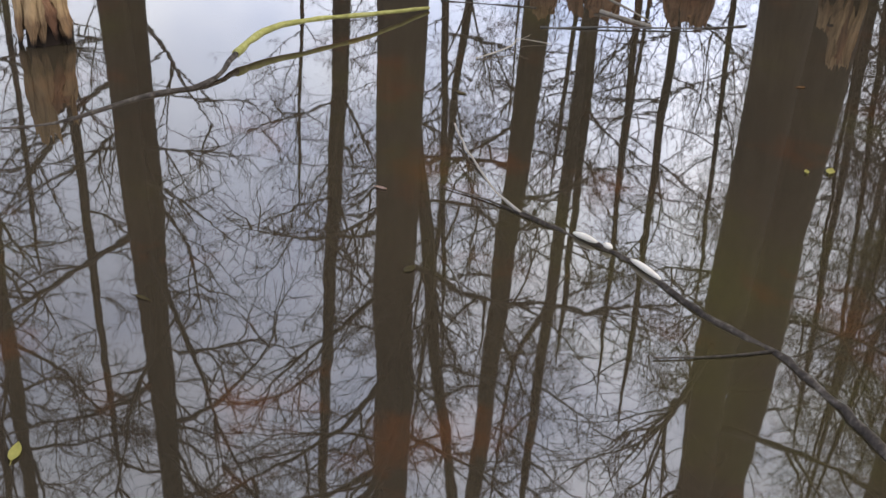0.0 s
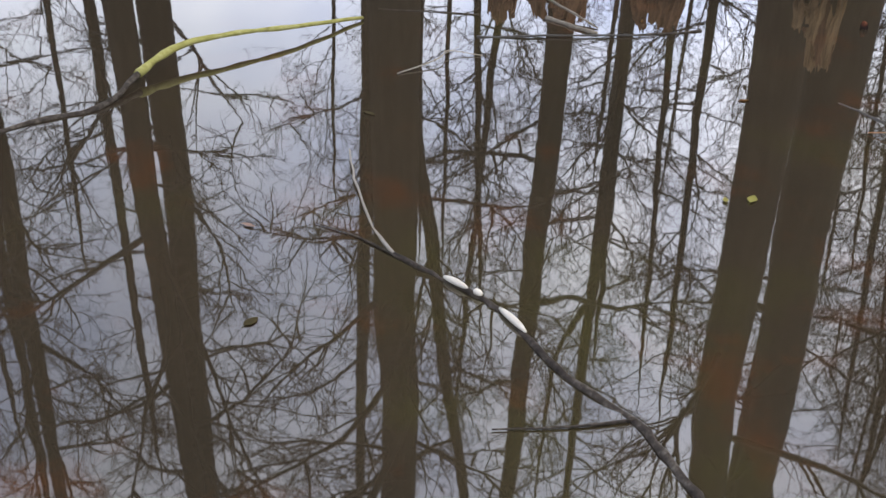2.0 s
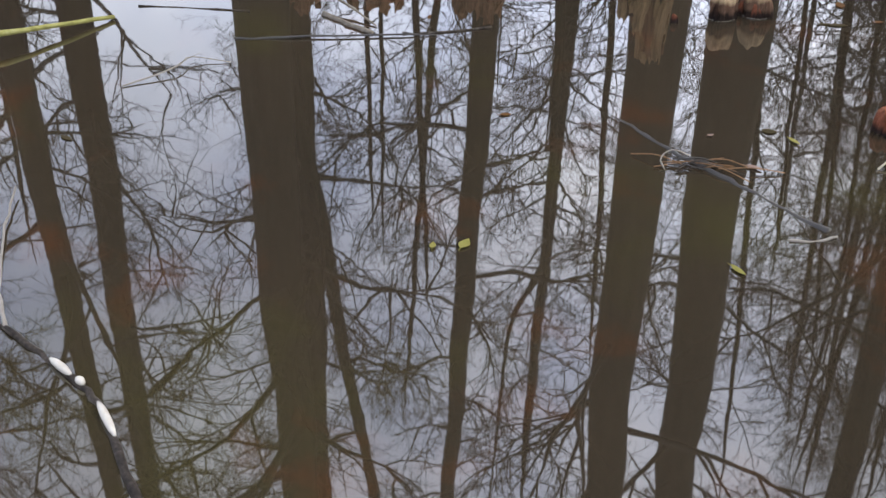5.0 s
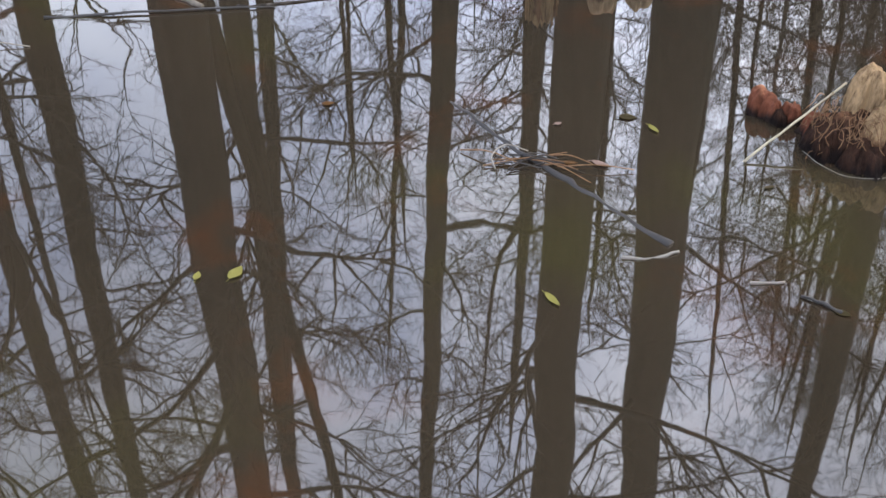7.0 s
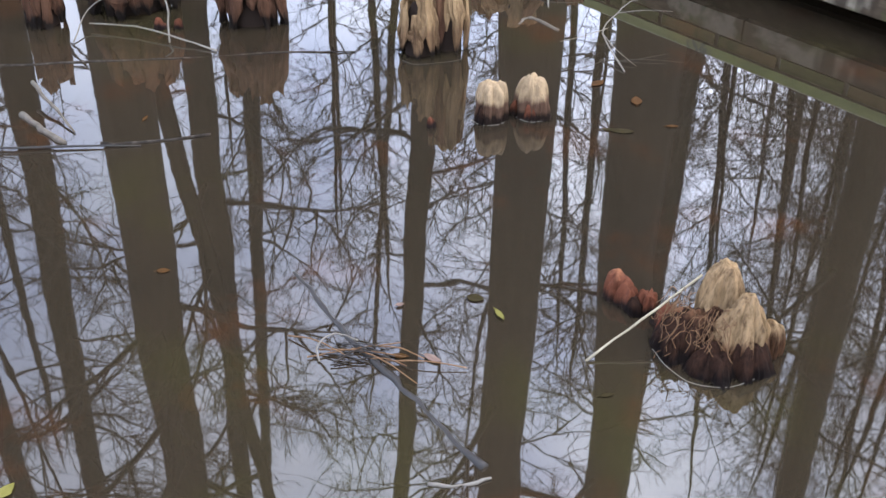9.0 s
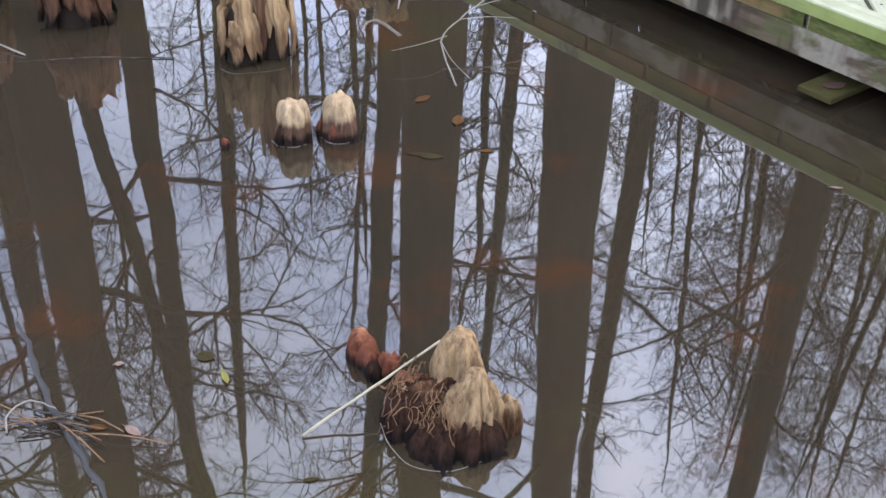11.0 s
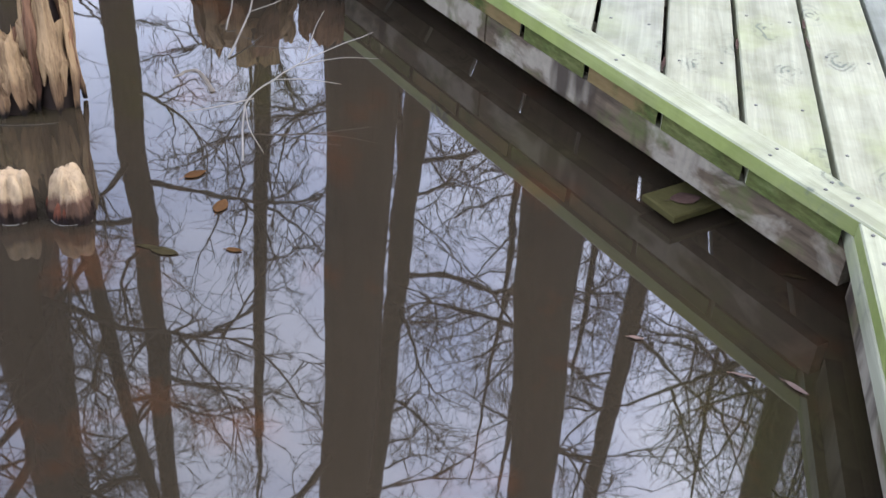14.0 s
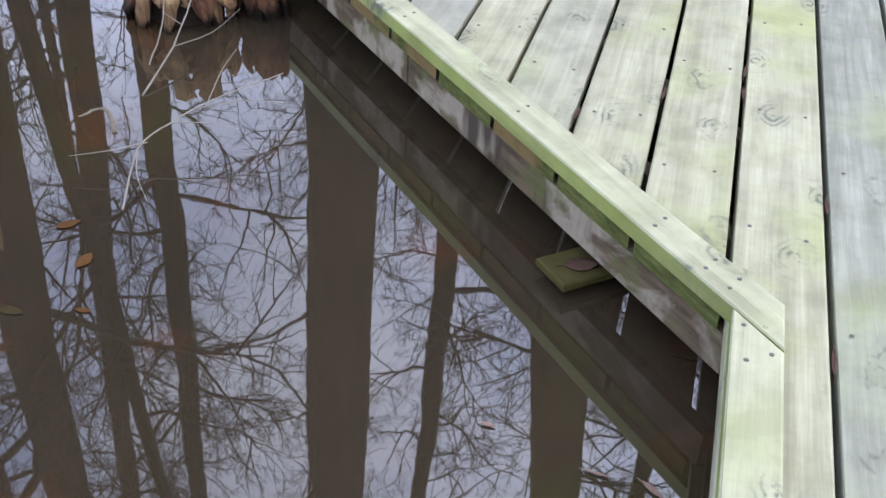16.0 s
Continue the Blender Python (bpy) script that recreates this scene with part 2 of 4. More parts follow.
# near-black filling that darkens the gaps between the stump slabs
CORE = material("dark_stump_core", (0.018, 0.012, 0.009), 0.9)[0]
STUMP = standing_wood("fibrous_stump", (0.010, 0.007, 0.005), (0.14, 0.085, 0.045), (0.255, 0.168, 0.088), 0.01, 0.15, (46, 46, 4), 0.95)
STUMP_RED = standing_wood("reddish_stump", (0.0085, 0.00595, 0.00425), (0.0723, 0.0357, 0.0204), (0.162, 0.085, 0.0467), 0.035, 0.19, (46, 46, 4), 0.95)
STICK = grained("grey_stick", [(0.38, (0.010, 0.008, 0.0065)), (0.52, (0.032, 0.026, 0.021)), (0.64, (0.095, 0.084, 0.069))], (30, 30, 30), 0.8, 0.002)
DRIFT = grained("dull_driftwood", [(0.3, (0.055, 0.045, 0.034)), (0.7, (0.165, 0.145, 0.115))], (24, 24, 24), 0.8, 0.002)
STICK_DARK = grained("wet_dark_stick", [(0.2, (0.0084, 0.007, 0.0056)), (0.8, (0.035, 0.0315, 0.028))], (20, 20, 20), 0.6, 0.002)
STICK_YELLOW = grained("mossy_yellow_stick", [(0.25, (0.06, 0.055, 0.018)), (0.5, (0.19, 0.18, 0.055)), (0.75, (0.30, 0.285, 0.15))], (18, 18, 18), 0.7, 0.002)
STICK_PALE = grained("barkless_pale_stick", [(0.2, (0.109, 0.0954, 0.0771)), (0.8, (0.227, 0.209, 0.182))], (20, 20, 20), 0.7, 0.001)
PEELED = grained("peeled_white_wood", [(0.2, (0.26, 0.235, 0.19)), (0.8, (0.46, 0.43, 0.37))], (25, 25, 25), 0.6, 0.001)
STRAW = material("dry_straw", (0.29, 0.252, 0.17), 0.6)[0]
FIBRE = grained("root_fibre", [(0.3, (0.06, 0.026, 0.013)), (0.7, (0.23, 0.14, 0.075))], (40, 40, 40), 0.9, 0.001)
LEAF_YELLOW = grained("yellow_leaf", [(0.25, (0.105, 0.098, 0.021)), (0.7, (0.189, 0.168, 0.049))], (30, 30, 30), 0.8, 0.001)
LEAF_BROWN = grained("brown_leaf", [(0.25, (0.0343, 0.0157, 0.0049)), (0.7, (0.0784, 0.0367, 0.0098))], (30, 30, 30), 0.8, 0.001)
LEAF_DULL = grained("sunken_leaf", [(0.25, (0.016, 0.012, 0.005)), (0.7, (0.034, 0.026, 0.009))], (30, 30, 30), 0.8, 0.001)
LEAF_RUST = grained("rust_orange_leaf", [(0.25, (0.040, 0.018, 0.006)), (0.7, (0.082, 0.038, 0.012))], (30, 30, 30), 0.8, 0.001)
LEAF_PINK = grained("pale_pink_leaf", [(0.25, (0.115, 0.0683, 0.0525)), (0.7, (0.189, 0.137, 0.11))], (30, 30, 30), 0.8, 0.001)
LEAF_SODDEN = grained("sodden_leaf", [(0.3, (0.03, 0.016, 0.011)), (0.7, (0.085, 0.05, 0.038))], (40, 40, 40), 0.8, 0.002)
GROUND = grained("leaf_litter_ground", [(0.25, (0.035, 0.0245, 0.014)), (0.5, (0.084, 0.0595, 0.035)), (0.8, (0.14, 0.105, 0.063))], (1.5, 1.5, 1.5), 0.95, 0.03, 0)


# ---- building helpers ----
def mesh_of(name, verts, faces, mat, smooth=True):
    me = bpy.data.meshes.new(name)
    me.from_pydata(verts, [], faces)
    me.materials.append(mat)
    if smooth:
        me.shade_smooth()
    me.update()
    return me


def part(name, verts, faces, mat, parent, label="", smooth=True):
    ob = new(name, mesh_of(name, verts, faces, mat, smooth))
    ob.parent = parent
    return tagged(ob, label)


def tube(verts, faces, points, radii, sides=6, cap=True):
    """Adds a tube along the points to the lists verts and faces."""
    rings = []
    n = len(points)
    for i in range(n):
        d = Vector(points[min(i + 1, n - 1)]) - Vector(points[max(i - 1, 0)])
        d.normalize()
        a = d.cross(Vector((0.31, 0.17, 0.93)) if abs(d.z) < 0.9 else Vector((1, 0, 0)))
        a.normalize()
        c = d.cross(a)
        ring = []
        for k in range(sides):
            w = 2 * math.pi * k / sides
            q = Vector(points[i]) + (a * math.cos(w) + c * math.sin(w)) * radii[i]
            ring.append(len(verts))
            verts.append((q.x, q.y, q.z))
        rings.append(ring)
    for r, s in zip(rings, rings[1:]):
        for k in range(sides):
            faces.append((r[k], r[(k + 1) % sides], s[(k + 1) % sides], s[k]))
    if cap:
        faces.append(tuple(reversed(rings[0])))
        faces.append(tuple(rings[-1]))


def smooth_line(points, steps=5):
    """Catmull-Rom line through the points."""
    pts = [Vector(p) for p in points]
    pts = [pts[0] * 2 - pts[1]] + pts + [pts[-1] * 2 - pts[-2]]
    out = []
    for i in range(1, len(pts) - 2):
        a, b, c, d = pts[i - 1:i + 3]
        for k in range(steps):
            s = k / steps
            out.append(0.5 * ((2 * b) + (c - a) * s + (2 * a - 5 * b + 4 * c - d) * s * s + (3 * b - a - 3 * c + d) * s ** 3))
    return out + [pts[-2]]


# ---- setting: ground and water ----
def sheet(name, size, cells, height, mat):
    verts, faces = [], []
    for j in range(cells + 1):
        for i in range(cells + 1):
            x, y = (i / cells - 0.5), (j / cells - 0.5)
            x, y = (abs(x) * 2) ** 2.2 * math.copysign(size / 2, x), (abs(y) * 2) ** 2.2 * math.copysign(size / 2, y)
            verts.append((x, y, height(x, y)))
    for j in range(cells):
        for i in range(cells):
            k = j * (cells + 1) + i
            faces.append((k, k + 1, k + cells + 2, k + cells + 1))
    return tagged(new(name, mesh_of(name, verts, faces, mat)), kind="structure")


def bank(x, y):
    r = math.hypot(x - 4, y - 10)
    rise = min(max((r - 38) / 14, 0), 1)
    return -0.55 + 0.95 * rise * rise * (3 - 2 * rise) + 0.15 * noise.noise((x * 0.15, y * 0.15, 0)) * rise


sheet("ground", 1200, 90, bank, GROUND)
tagged(bpy.data.objects["ground"], "brown leaf-littered swamp bed and bank", "ground")
water = sheet("water", 160, 60, lambda x, y: 0.0, WATER)
tagged(water, "still tea-brown swamp water mirroring bare trees", "water")


# ---- trees: bare swamp trees, whose mirror images fill the water ----
def tree(x, y, r, height, lean=(0, 0), first=3.0, limbs=26, spread=2.6, seed=1, fork=0.0, sub=5, label="", fine=0.0038):
    rnd = random.Random(seed)
    top = new("bare_tree")
    top.location = (x, y, 0)
    tagged(top, label or "tall bare grey-brown tree standing in swamp water", "tree", "bare trees round the pond")
    verts, faces = [], []
    n = 16
    bend = [(rnd.uniform(-0.035, 0.035), rnd.uniform(-0.035, 0.035)) for _ in range(n + 1)]
    line, radii = [], []
    for i in range(n + 1):
        h = -0.6 + (height + 0.6) * (i / n) ** 1.25
        s = h / height
        line.append(Vector((lean[0] * h + bend[i][0] * min(1, h / 4) if h > 0 else 0, lean[1] * h + bend[i][1] * min(1, h / 4) if h > 0 else 0, h)))
        flare = 1 + 0.55 * math.exp(-max(h, 0) / 0.35)
        radii.append(r * flare * max(0.08, (1 - 0.55 * max(s, 0)) * min(1, (1.02 - s) * 6)))

    def at(h):
        for p, q, a, c in zip(line, line[1:], radii, radii[1:]):
            if q.z >= h:
                s = (h - p.z) / (q.z - p.z)
                return p.lerp(q, s), a + (c - a) * s
        return line[-1], radii[-1]

    tube(verts, faces, line, radii, 12)
    if fork:
        p, rr = at(fork)
        side = rnd.choice((-1, 1))
        tube(verts, faces, smooth_line([p, p + Vector((side * 0.5, 0.2, 1.1)), p + Vector((side * 1.1, 0.3, 3.2)), p + Vector((side * 1.5, 0.2, height - fork))], 4), np.linspace(rr * 0.8, 0.03, 13), 8)
    part("trunk", verts, faces, BARK, top)
    verts, faces = [], []

    def twig(p, d, length, rad, level):
        segs = (5, 4, 3, 2)[level]
        pts, rs = [p.copy()], [rad]
        dd = d.copy()
        for i in range(segs):
            dd = (dd + Vector((rnd.gauss(0, 0.2), rnd.gauss(0, 0.2), rnd.gauss(0.05, 0.16)))).normalized()
            pts.append(pts[-1] + dd * (length / segs))
            rs.append(rad * (1 - 0.8 * (i + 1) / segs))
        tube(verts, faces, pts, rs, (6, 4, 3, 3)[level], level < 1)
        if level < 3:
            kids = (sub + 3, sub, 4)[level]
            for k in range(kids):
                s = rnd.uniform(0.2, 1.0) * segs
                i = min(int(s), segs - 1)
                q = pts[i].lerp(pts[i + 1], s - i)
                way = (pts[i + 1] - pts[i]).normalized()
                off = Vector((rnd.gauss(0, 1), rnd.gauss(0, 1), rnd.gauss(0.1, 0.8))).normalized()
                twig(q, (way * 0.75 + off * 0.8).normalized(), length * rnd.uniform(0.35, 0.6), max(rad * 0.46, fine), level + 1)

    for k in range(limbs):
        h = first + (height * 0.96 - first) * (k + rnd.random()) / limbs
        p, rr = at(h)
        w = rnd.uniform(0, 2 * math.pi)
        up = rnd.uniform(0.05, 0.75)
        d = Vector((math.cos(w), math.sin(w), up)).normalized()
        length = spread * rnd.uniform(0.55, 1.25) * (1.1 - 0.6 * h / height) * (1.4 if k % 5 == 2 else 1.0)
        twig(p, d, length, min(rr * 0.36, 0.008 + 0.0125 * length), 0)
    tagged(part("branches", verts, faces, TWIG, top, "dense net of fine bare branches"), kind="stuff")
    return top


TREES = [
    # x, y, radius, height, lean x, lean y, first limb, limbs, spread, seed
    (-6.70, 19.67, 0.34, 19, 0.059, -0.105, 4.0, 24, 3.2, 11),
    (-2.81, 12.72, 0.172, 16, 0.020, 0.015, 3.5, 24, 2.8, 12),
    (1.07, 10.76, 0.215, 15, 0.000, 0.006, 3.2, 26, 2.4, 14),
    (0.19, 13.41, 0.165, 12, -0.009, 0.009, 3.0, 18, 1.8, 15),
    (-3.62, 22.71, 0.21, 20, -0.040, -0.010, 6.0, 22, 2.8, 16),
    (0.71, 11.37, 0.08, 11, 0.117, 0.031, 3.0, 14, 1.6, 17),
    (0.74, 19.85, 0.25, 20, -0.042, -0.026, 5.0, 26, 3.0, 18),
    (0.21, 31.92, 0.26, 27, -0.034, -0.010, 9.0, 26, 4.5, 19),
    (3.97, 10.51, 0.186, 15, -0.007, -0.012, 3.4, 26, 2.4, 20),
    (4.44, 12.53, 0.284, 18, 0.006, 0.142, 4.0, 17, 2.6, 21),
    (6.51, 15.30, 0.225, 18, 0.009, 0.021, 4.0, 13, 2.4, 22),
    (-5.61, 14.00, 0.165, 15, -0.021, -0.012, 4.0, 22, 2.6, 23),
    (4.59, 18.19, 0.178, 18, -0.017, -0.001, 4.0, 9, 1.8, 24),
]
for x, y, r, h, lx, ly, first, limbs, spread, seed in TREES:
    tree(x, y, r, h, (lx, ly), first, limbs, spread, seed, 16.5 if h == 27 else 0.0)

# slender saplings farther off, and woods round about
rnd = random.Random(5)
for k in range(26):
    w = radians(rnd.uniform(-62, 62))
    d = rnd.uniform(17, 40)
    x, y = 4 + d * math.sin(w), 3 + d * math.cos(w)
    if 1.5 < x < 7.5 and d < 32:
        x -= 9
    tree(x, y, rnd.uniform(0.05, 0.14), rnd.uniform(11, 19), (rnd.uniform(-0.05, 0.05), rnd.uniform(-0.04, 0.04)), rnd.uniform(3, 6), 16, 2.6, 100 + k, sub=4, label="slender bare tree farther off in the swamp")
for k in range(12):
    w = radians(rnd.uniform(80, 280))
    d = rnd.uniform(9, 26)
    tree(4 + d * math.sin(w), 3 + d * math.cos(w), rnd.uniform(0.12, 0.22), rnd.uniform(12, 18), (0, 0), 4, 10, 2.6, 200 + k, sub=3, label="bare tree on the far side of the boardwalk")

# leaning, twiggy understorey trees
THICKET = [
    # x, y, radius, height, lean x, lean y, limbs
    (4.95, 15.6, 0.035, 6.0, 0.05, 0.04, 14),
    (5.90, 17.4, 0.05, 8.0, 0.05, 0.05, 20),
    (5.45, 19.2, 0.06, 10.0, 0.09, 0.0, 20),
    (7.60, 20.0, 0.09, 13.0, -0.08, 0.0, 20),
    (8.60, 17.6, 0.07, 11.0, -0.10, 0.02, 20),
    (9.60, 20.5, 0.10, 14.0, 0.03, 0.0, 22),
    (6.00, 25.5, 0.11, 16.0, 0.05, 0.0, 18),
    (10.8, 16.8, 0.08, 12.0, -0.08, 0.0, 22),
    (7.20, 22.5, 0.07, 15.0, -0.03, 0.0, 26),
    (8.40, 26.0, 0.10, 20.0, 0.04, 0.0, 30),
    (9.30, 24.0, 0.08, 17.0, -0.05, 0.0, 28),
    (7.60, 29.0, 0.11, 22.0, 0.02, 0.0, 30),
    (10.6, 28.0, 0.10, 22.0, -0.03, 0.0, 30),
    (8.80, 31.5, 0.12, 24.0, -0.02, 0.0, 30),
    (11.6, 24.5, 0.09, 18.0, 0.02, 0.0, 26),
]
for k in range(7):
    THICKET.append((rnd.uniform(4.8, 10.5), rnd.uniform(19, 33), rnd.uniform(0.03, 0.06), rnd.uniform(7, 14), rnd.uniform(-0.3, 0.3), rnd.uniform(-0.05, 0.08), 26))
for k, (x, y, r, h, lx, ly, limbs) in enumerate(THICKET):
    tree(x, y, r, h, (lx, ly), 1.6, limbs, 2.7, 300 + k, sub=4, label="thin leaning bare understorey tree with dense twigs")

# wide-crowned bare trees at the back of the swamp
for k in range(7):
    x, y = -2.5 + 9.5 * (k + rnd.uniform(0.1, 0.9)) / 7, rnd.uniform(23, 37)
    tree(x, y, rnd.uniform(0.07, 0.13), rnd.uniform(13, 21), (rnd.uniform(-0.08, 0.08), rnd.uniform(-0.03, 0.03)), 3.5, 20, 3.8, 400 + k, sub=4, label="bare wide-crowned tree at the back of the swamp", fine=0.005)

# ---- boardwalk: planks along v, kerb boards on top along the water's edge ----
DECK = pose(6.301, 8.092, 0.0, 0, 0, 11.9)
TOP, THICK, PITCH, GAP = 0.232, 0.050, 0.208, 0.014
BEND = radians(42.4)
SLOPE = 1 / math.tan(BEND)
LIP = 0.014
NEAR = 1.0
boardwalk = new("boardwalk")
boardwalk.matrix_world = DECK
tagged(boardwalk, "weathered greenish wooden boardwalk with kerb boards over the swamp", "boardwalk", kind="structure")


def prism(outline, z0, z1, soft=0.004):
    """An upright prism over an outline, its upper edges eased."""
    n = len(outline)
    cx, cy = sum(p[0] for p in outline) / n, sum(p[1] for p in outline) / n
    ins = []
    for k, (x, y) in enumerate(outline):
        ax, ay = outline[k - 1]
        bx, by = outline[(k + 1) % n]
        d = Vector((ax - x, ay - y)).normalized() + Vector((bx - x, by - y)).normalized()
        if d.length < 1e-4:
            d = Vector((cx - x, cy - y))
        d = d.normalized() * soft * 1.4
        ins.append((x + d.x, y + d.y))
    verts = [(x, y, z0) for x, y in outline] + [(x, y, z1 - soft) for x, y in outline] + [(x, y, z1) for x, y in ins]
    faces = [tuple(reversed(range(n))), tuple(range(2 * n, 3 * n))]
    for a in (0, n):
        for k in range(n):
            faces.append((a + k, a + (k + 1) % n, a + n + (k + 1) % n, a + n + k))
    return verts, faces


def edge_far(u):
    return LIP / math.sin(BEND) - u * SLOPE


def add_plank(outline, dz, mat=PLANK):
    v, f = prism(outline, TOP - THICK + dz, TOP + dz)
    ob = part("plank", v, f, mat, boardwalk, smooth=False)
    ob.data.materials.append(PLANK_END)
    for q in (2, 4):
        ob.data.polygons[q].material_index = 1


rnd = random.Random(3)
k0 = -36
for k in range(k0, 13):
    a = -0.011 + PITCH * k + GAP / 2
    b = a + PITCH - GAP
    dz = rnd.uniform(-0.002, 0.002)
    low_a, low_b = a - 3.3, b - 3.3
    top_a, top_b = 3.2 - a * SLOPE, 3.2 - b * SLOPE
    if b < 0.01:
        add_plank([(a, edge_far(a)), (b, edge_far(b)), (b, top_b), (a, top_a)], dz)
        add_plank([(a, low_a), (b, low_b), (b, b - NEAR), (a, a - NEAR)], dz)
    elif a < 0.01 < b:
        add_plank([(a, low_a), (b, low_b), (b, top_b), (a, top_a)], dz)
    else:
        if top_b > low_b + 0.2:
            add_plank([(a, low_a), (b, low_b), (b, top_b), (a, top_a)], dz, PLANK_GREY if k in (1, 2, 6) else PLANK)

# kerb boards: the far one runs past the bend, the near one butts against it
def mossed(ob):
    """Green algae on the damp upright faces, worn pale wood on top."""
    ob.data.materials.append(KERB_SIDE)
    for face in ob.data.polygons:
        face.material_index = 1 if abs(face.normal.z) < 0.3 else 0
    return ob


KW, KH = 0.098, 0.043
K0, K1 = TOP + 0.0022, TOP + 0.003 + KH
far = Vector((-math.sin(BEND), math.cos(BEND)))
inn = Vector((math.cos(BEND), math.sin(BEND)))
m = Vector((KW, KW * math.tan(BEND / 2)))
butt = Vector((KW, -KW * SLOPE))
g = 0.002
end = far * 9.0
v, f = prism([tuple(butt), tuple(m), (end.x + inn.x * KW, end.y + inn.y * KW), (end.x, end.y)], K0, K1, 0.005)
turn = Matrix.Rotation(BEND, 4, "Z")
v = [tuple(turn.inverted() @ Vector(p)) for p in v]
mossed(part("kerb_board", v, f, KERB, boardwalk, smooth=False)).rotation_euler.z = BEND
v, f = prism([(0, -NEAR), (KW, -NEAR - KW * 0.414), (butt.x, butt.y - 0.004), (0, -0.004)], K0, K1 - 0.002, 0.005)
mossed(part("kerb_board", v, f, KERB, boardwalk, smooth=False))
s = 0.7071
v, f = prism([(-5.5, -5.5 - NEAR), (-5.5 + KW * s, -5.5 - NEAR - KW * s), (KW, -NEAR - KW * 0.414 - g), (0, -NEAR - g)], K0, K1, 0.005)
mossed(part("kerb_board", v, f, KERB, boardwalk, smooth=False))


def strip(name, p, q, width, z0, z1, mat, label=""):
    """A board standing on edge between two points of the deck's plan."""
    p, q = Vector(p), Vector(q)
    d = (q - p).normalized()
    c = Vector((d.y, -d.x)) * width
    v, f = prism([tuple(p), tuple(q), tuple(q + c), tuple(p + c)], z0, z1, 0.003)
    if (q - p).cross(c) < 0:
        f = [tuple(reversed(x)) for x in f]
    return part(name, v, f, mat, boardwalk, label, smooth=False)


UNDER = TOP - THICK - 0.003
for k in range(6):
    p = inn * 0.017 + far * (0.012 + 1.45 * k)
    q = inn * 0.017 + far * (0.002 + 1.45 * (k + 1))
    strip("fascia_board", p, q, 0.038, 0.088, UNDER, FASCIA, "dark damp fascia board with pale lichen and moss")
strip("fascia_board", (0.017, -NEAR - 0.02), (0.017, -0.02), 0.038, 0.088, UNDER, FASCIA)
strip("fascia_board", (-5.2, -5.2 - NEAR - 0.03), (-0.02, -NEAR - 0.05), 0.038, 0.088, UNDER, FASCIA)
for k in range(5):
    p = inn * (0.26, 0.6, 1.15, 1.7, 2.2)[k]
    strip("joist", p + far * 0.1, p + far * 8.5, 0.045, 0.06, UNDER, JOIST)
for k in range(3):
    strip("joist", (0.45 + 0.6 * k, -2.2), (0.45 + 0.6 * k, 0.3), 0.045, 0.06, UNDER, JOIST)


def post(u, v):
    a, c = prism([(u - 0.07, v - 0.07), (u + 0.07, v - 0.07), (u + 0.07, v + 0.07), (u - 0.07, v + 0.07)], -0.6, 0.1, 0.006)
    part("post", a, c, JOIST, boardwalk, smooth=False)


for k in range(5):
    p = inn * 0.35 + far * (0.3 + 1.9 * k)
    post(p.x, p.y)
    p = inn * 1.9 + far * (0.3 + 1.9 * k)
    post(p.x, p.y)
for u, v in ((0.3, -0.6), (1.6, -0.6), (-0.6, -2.2), (-2.2, -3.8), (-3.8, -5.4)):
    post(u, v)

# screws in pairs
SCREW = None


def screw(u, v, z):
    global SCREW
    if SCREW is None:
        verts, faces = [], []
        for r, h in ((0.0052, 0.0), (0.0048, 0.0012), (0.0022, 0.0008)):
            verts += [(r * math.cos(i * math.pi / 4), r * math.sin(i * math.pi / 4), h) for i in range(8)]
        for a in (0, 8):
            faces += [(a + i, a + (i + 1) % 8, a + 8 + (i + 1) % 8, a + 8 + i) for i in range(8)]
        faces.append(tuple(range(16, 24)))
        SCREW = mesh_of("screw", verts, faces, METAL)
    ob = new("screw", SCREW)
    ob.parent = boardwalk
    ob.location = (u, v, z + 0.001)


for u, v in ((0.022, -0.055), (0.062, -0.05), (0.03, -0.16), (0.075, -0.13), (0.035, -0.62), (0.07, -0.66)):
    screw(u, v, K1 - 0.002)
for along in (0.035, 0.11, 0.28, 0.85, 1.5, 2.1):
    for across in (0.03, 0.068):
        p = far * (along + across * 0.4) + inn * across
        screw(p.x, p.y, K1)
rnd = random.Random(9)
for k in range(-9, 6):
    a = -0.011 + PITCH * k + GAP / 2
    for j in range(3):
        base = edge_far(a) if a < 0 else -0.9
        for e in (0.035, 0.155):
            screw(a + e + rnd.uniform(-0.006, 0.006), base + 0.33 + 0.62 * j + rnd.uniform(-0.02, 0.02), TOP + 0.002)

# shallow puddle on one plank
PUDDLE = material("rain_puddle", (0.050, 0.048, 0.042), 0.03, 1.4)[0]
n = 40
verts = [(0, 0, 0.0014)]
for q, z in ((0.5, 0.0014), (0.97, 0.0014), (1.0, -0.001)):
    for i in range(n):
        w = 2 * math.pi * i / n
        e = q * (1 + 0.16 * noise.noise((math.cos(w) * 2, math.sin(w) * 2, 4)) + 0.07 * noise.noise((math.cos(w) * 6, math.sin(w) * 6, 9)))
        verts.append((0.092 * max(-1, min(1, 1.3 * math.cos(w) * e)), 0.36 * math.sin(w) * e, z))
faces = [(0, 1 + i, 1 + (i + 1) % n) for i in range(n)]
for a in (1, n + 1):
    faces += [(a + i, a + n + i, a + n + (i + 1) % n, a + (i + 1) % n) for i in range(n)]
puddle = tagged(new("puddle", mesh_of("puddle", verts, faces, PUDDLE, False)), "shallow rain puddle lying on a grey plank", "puddle")
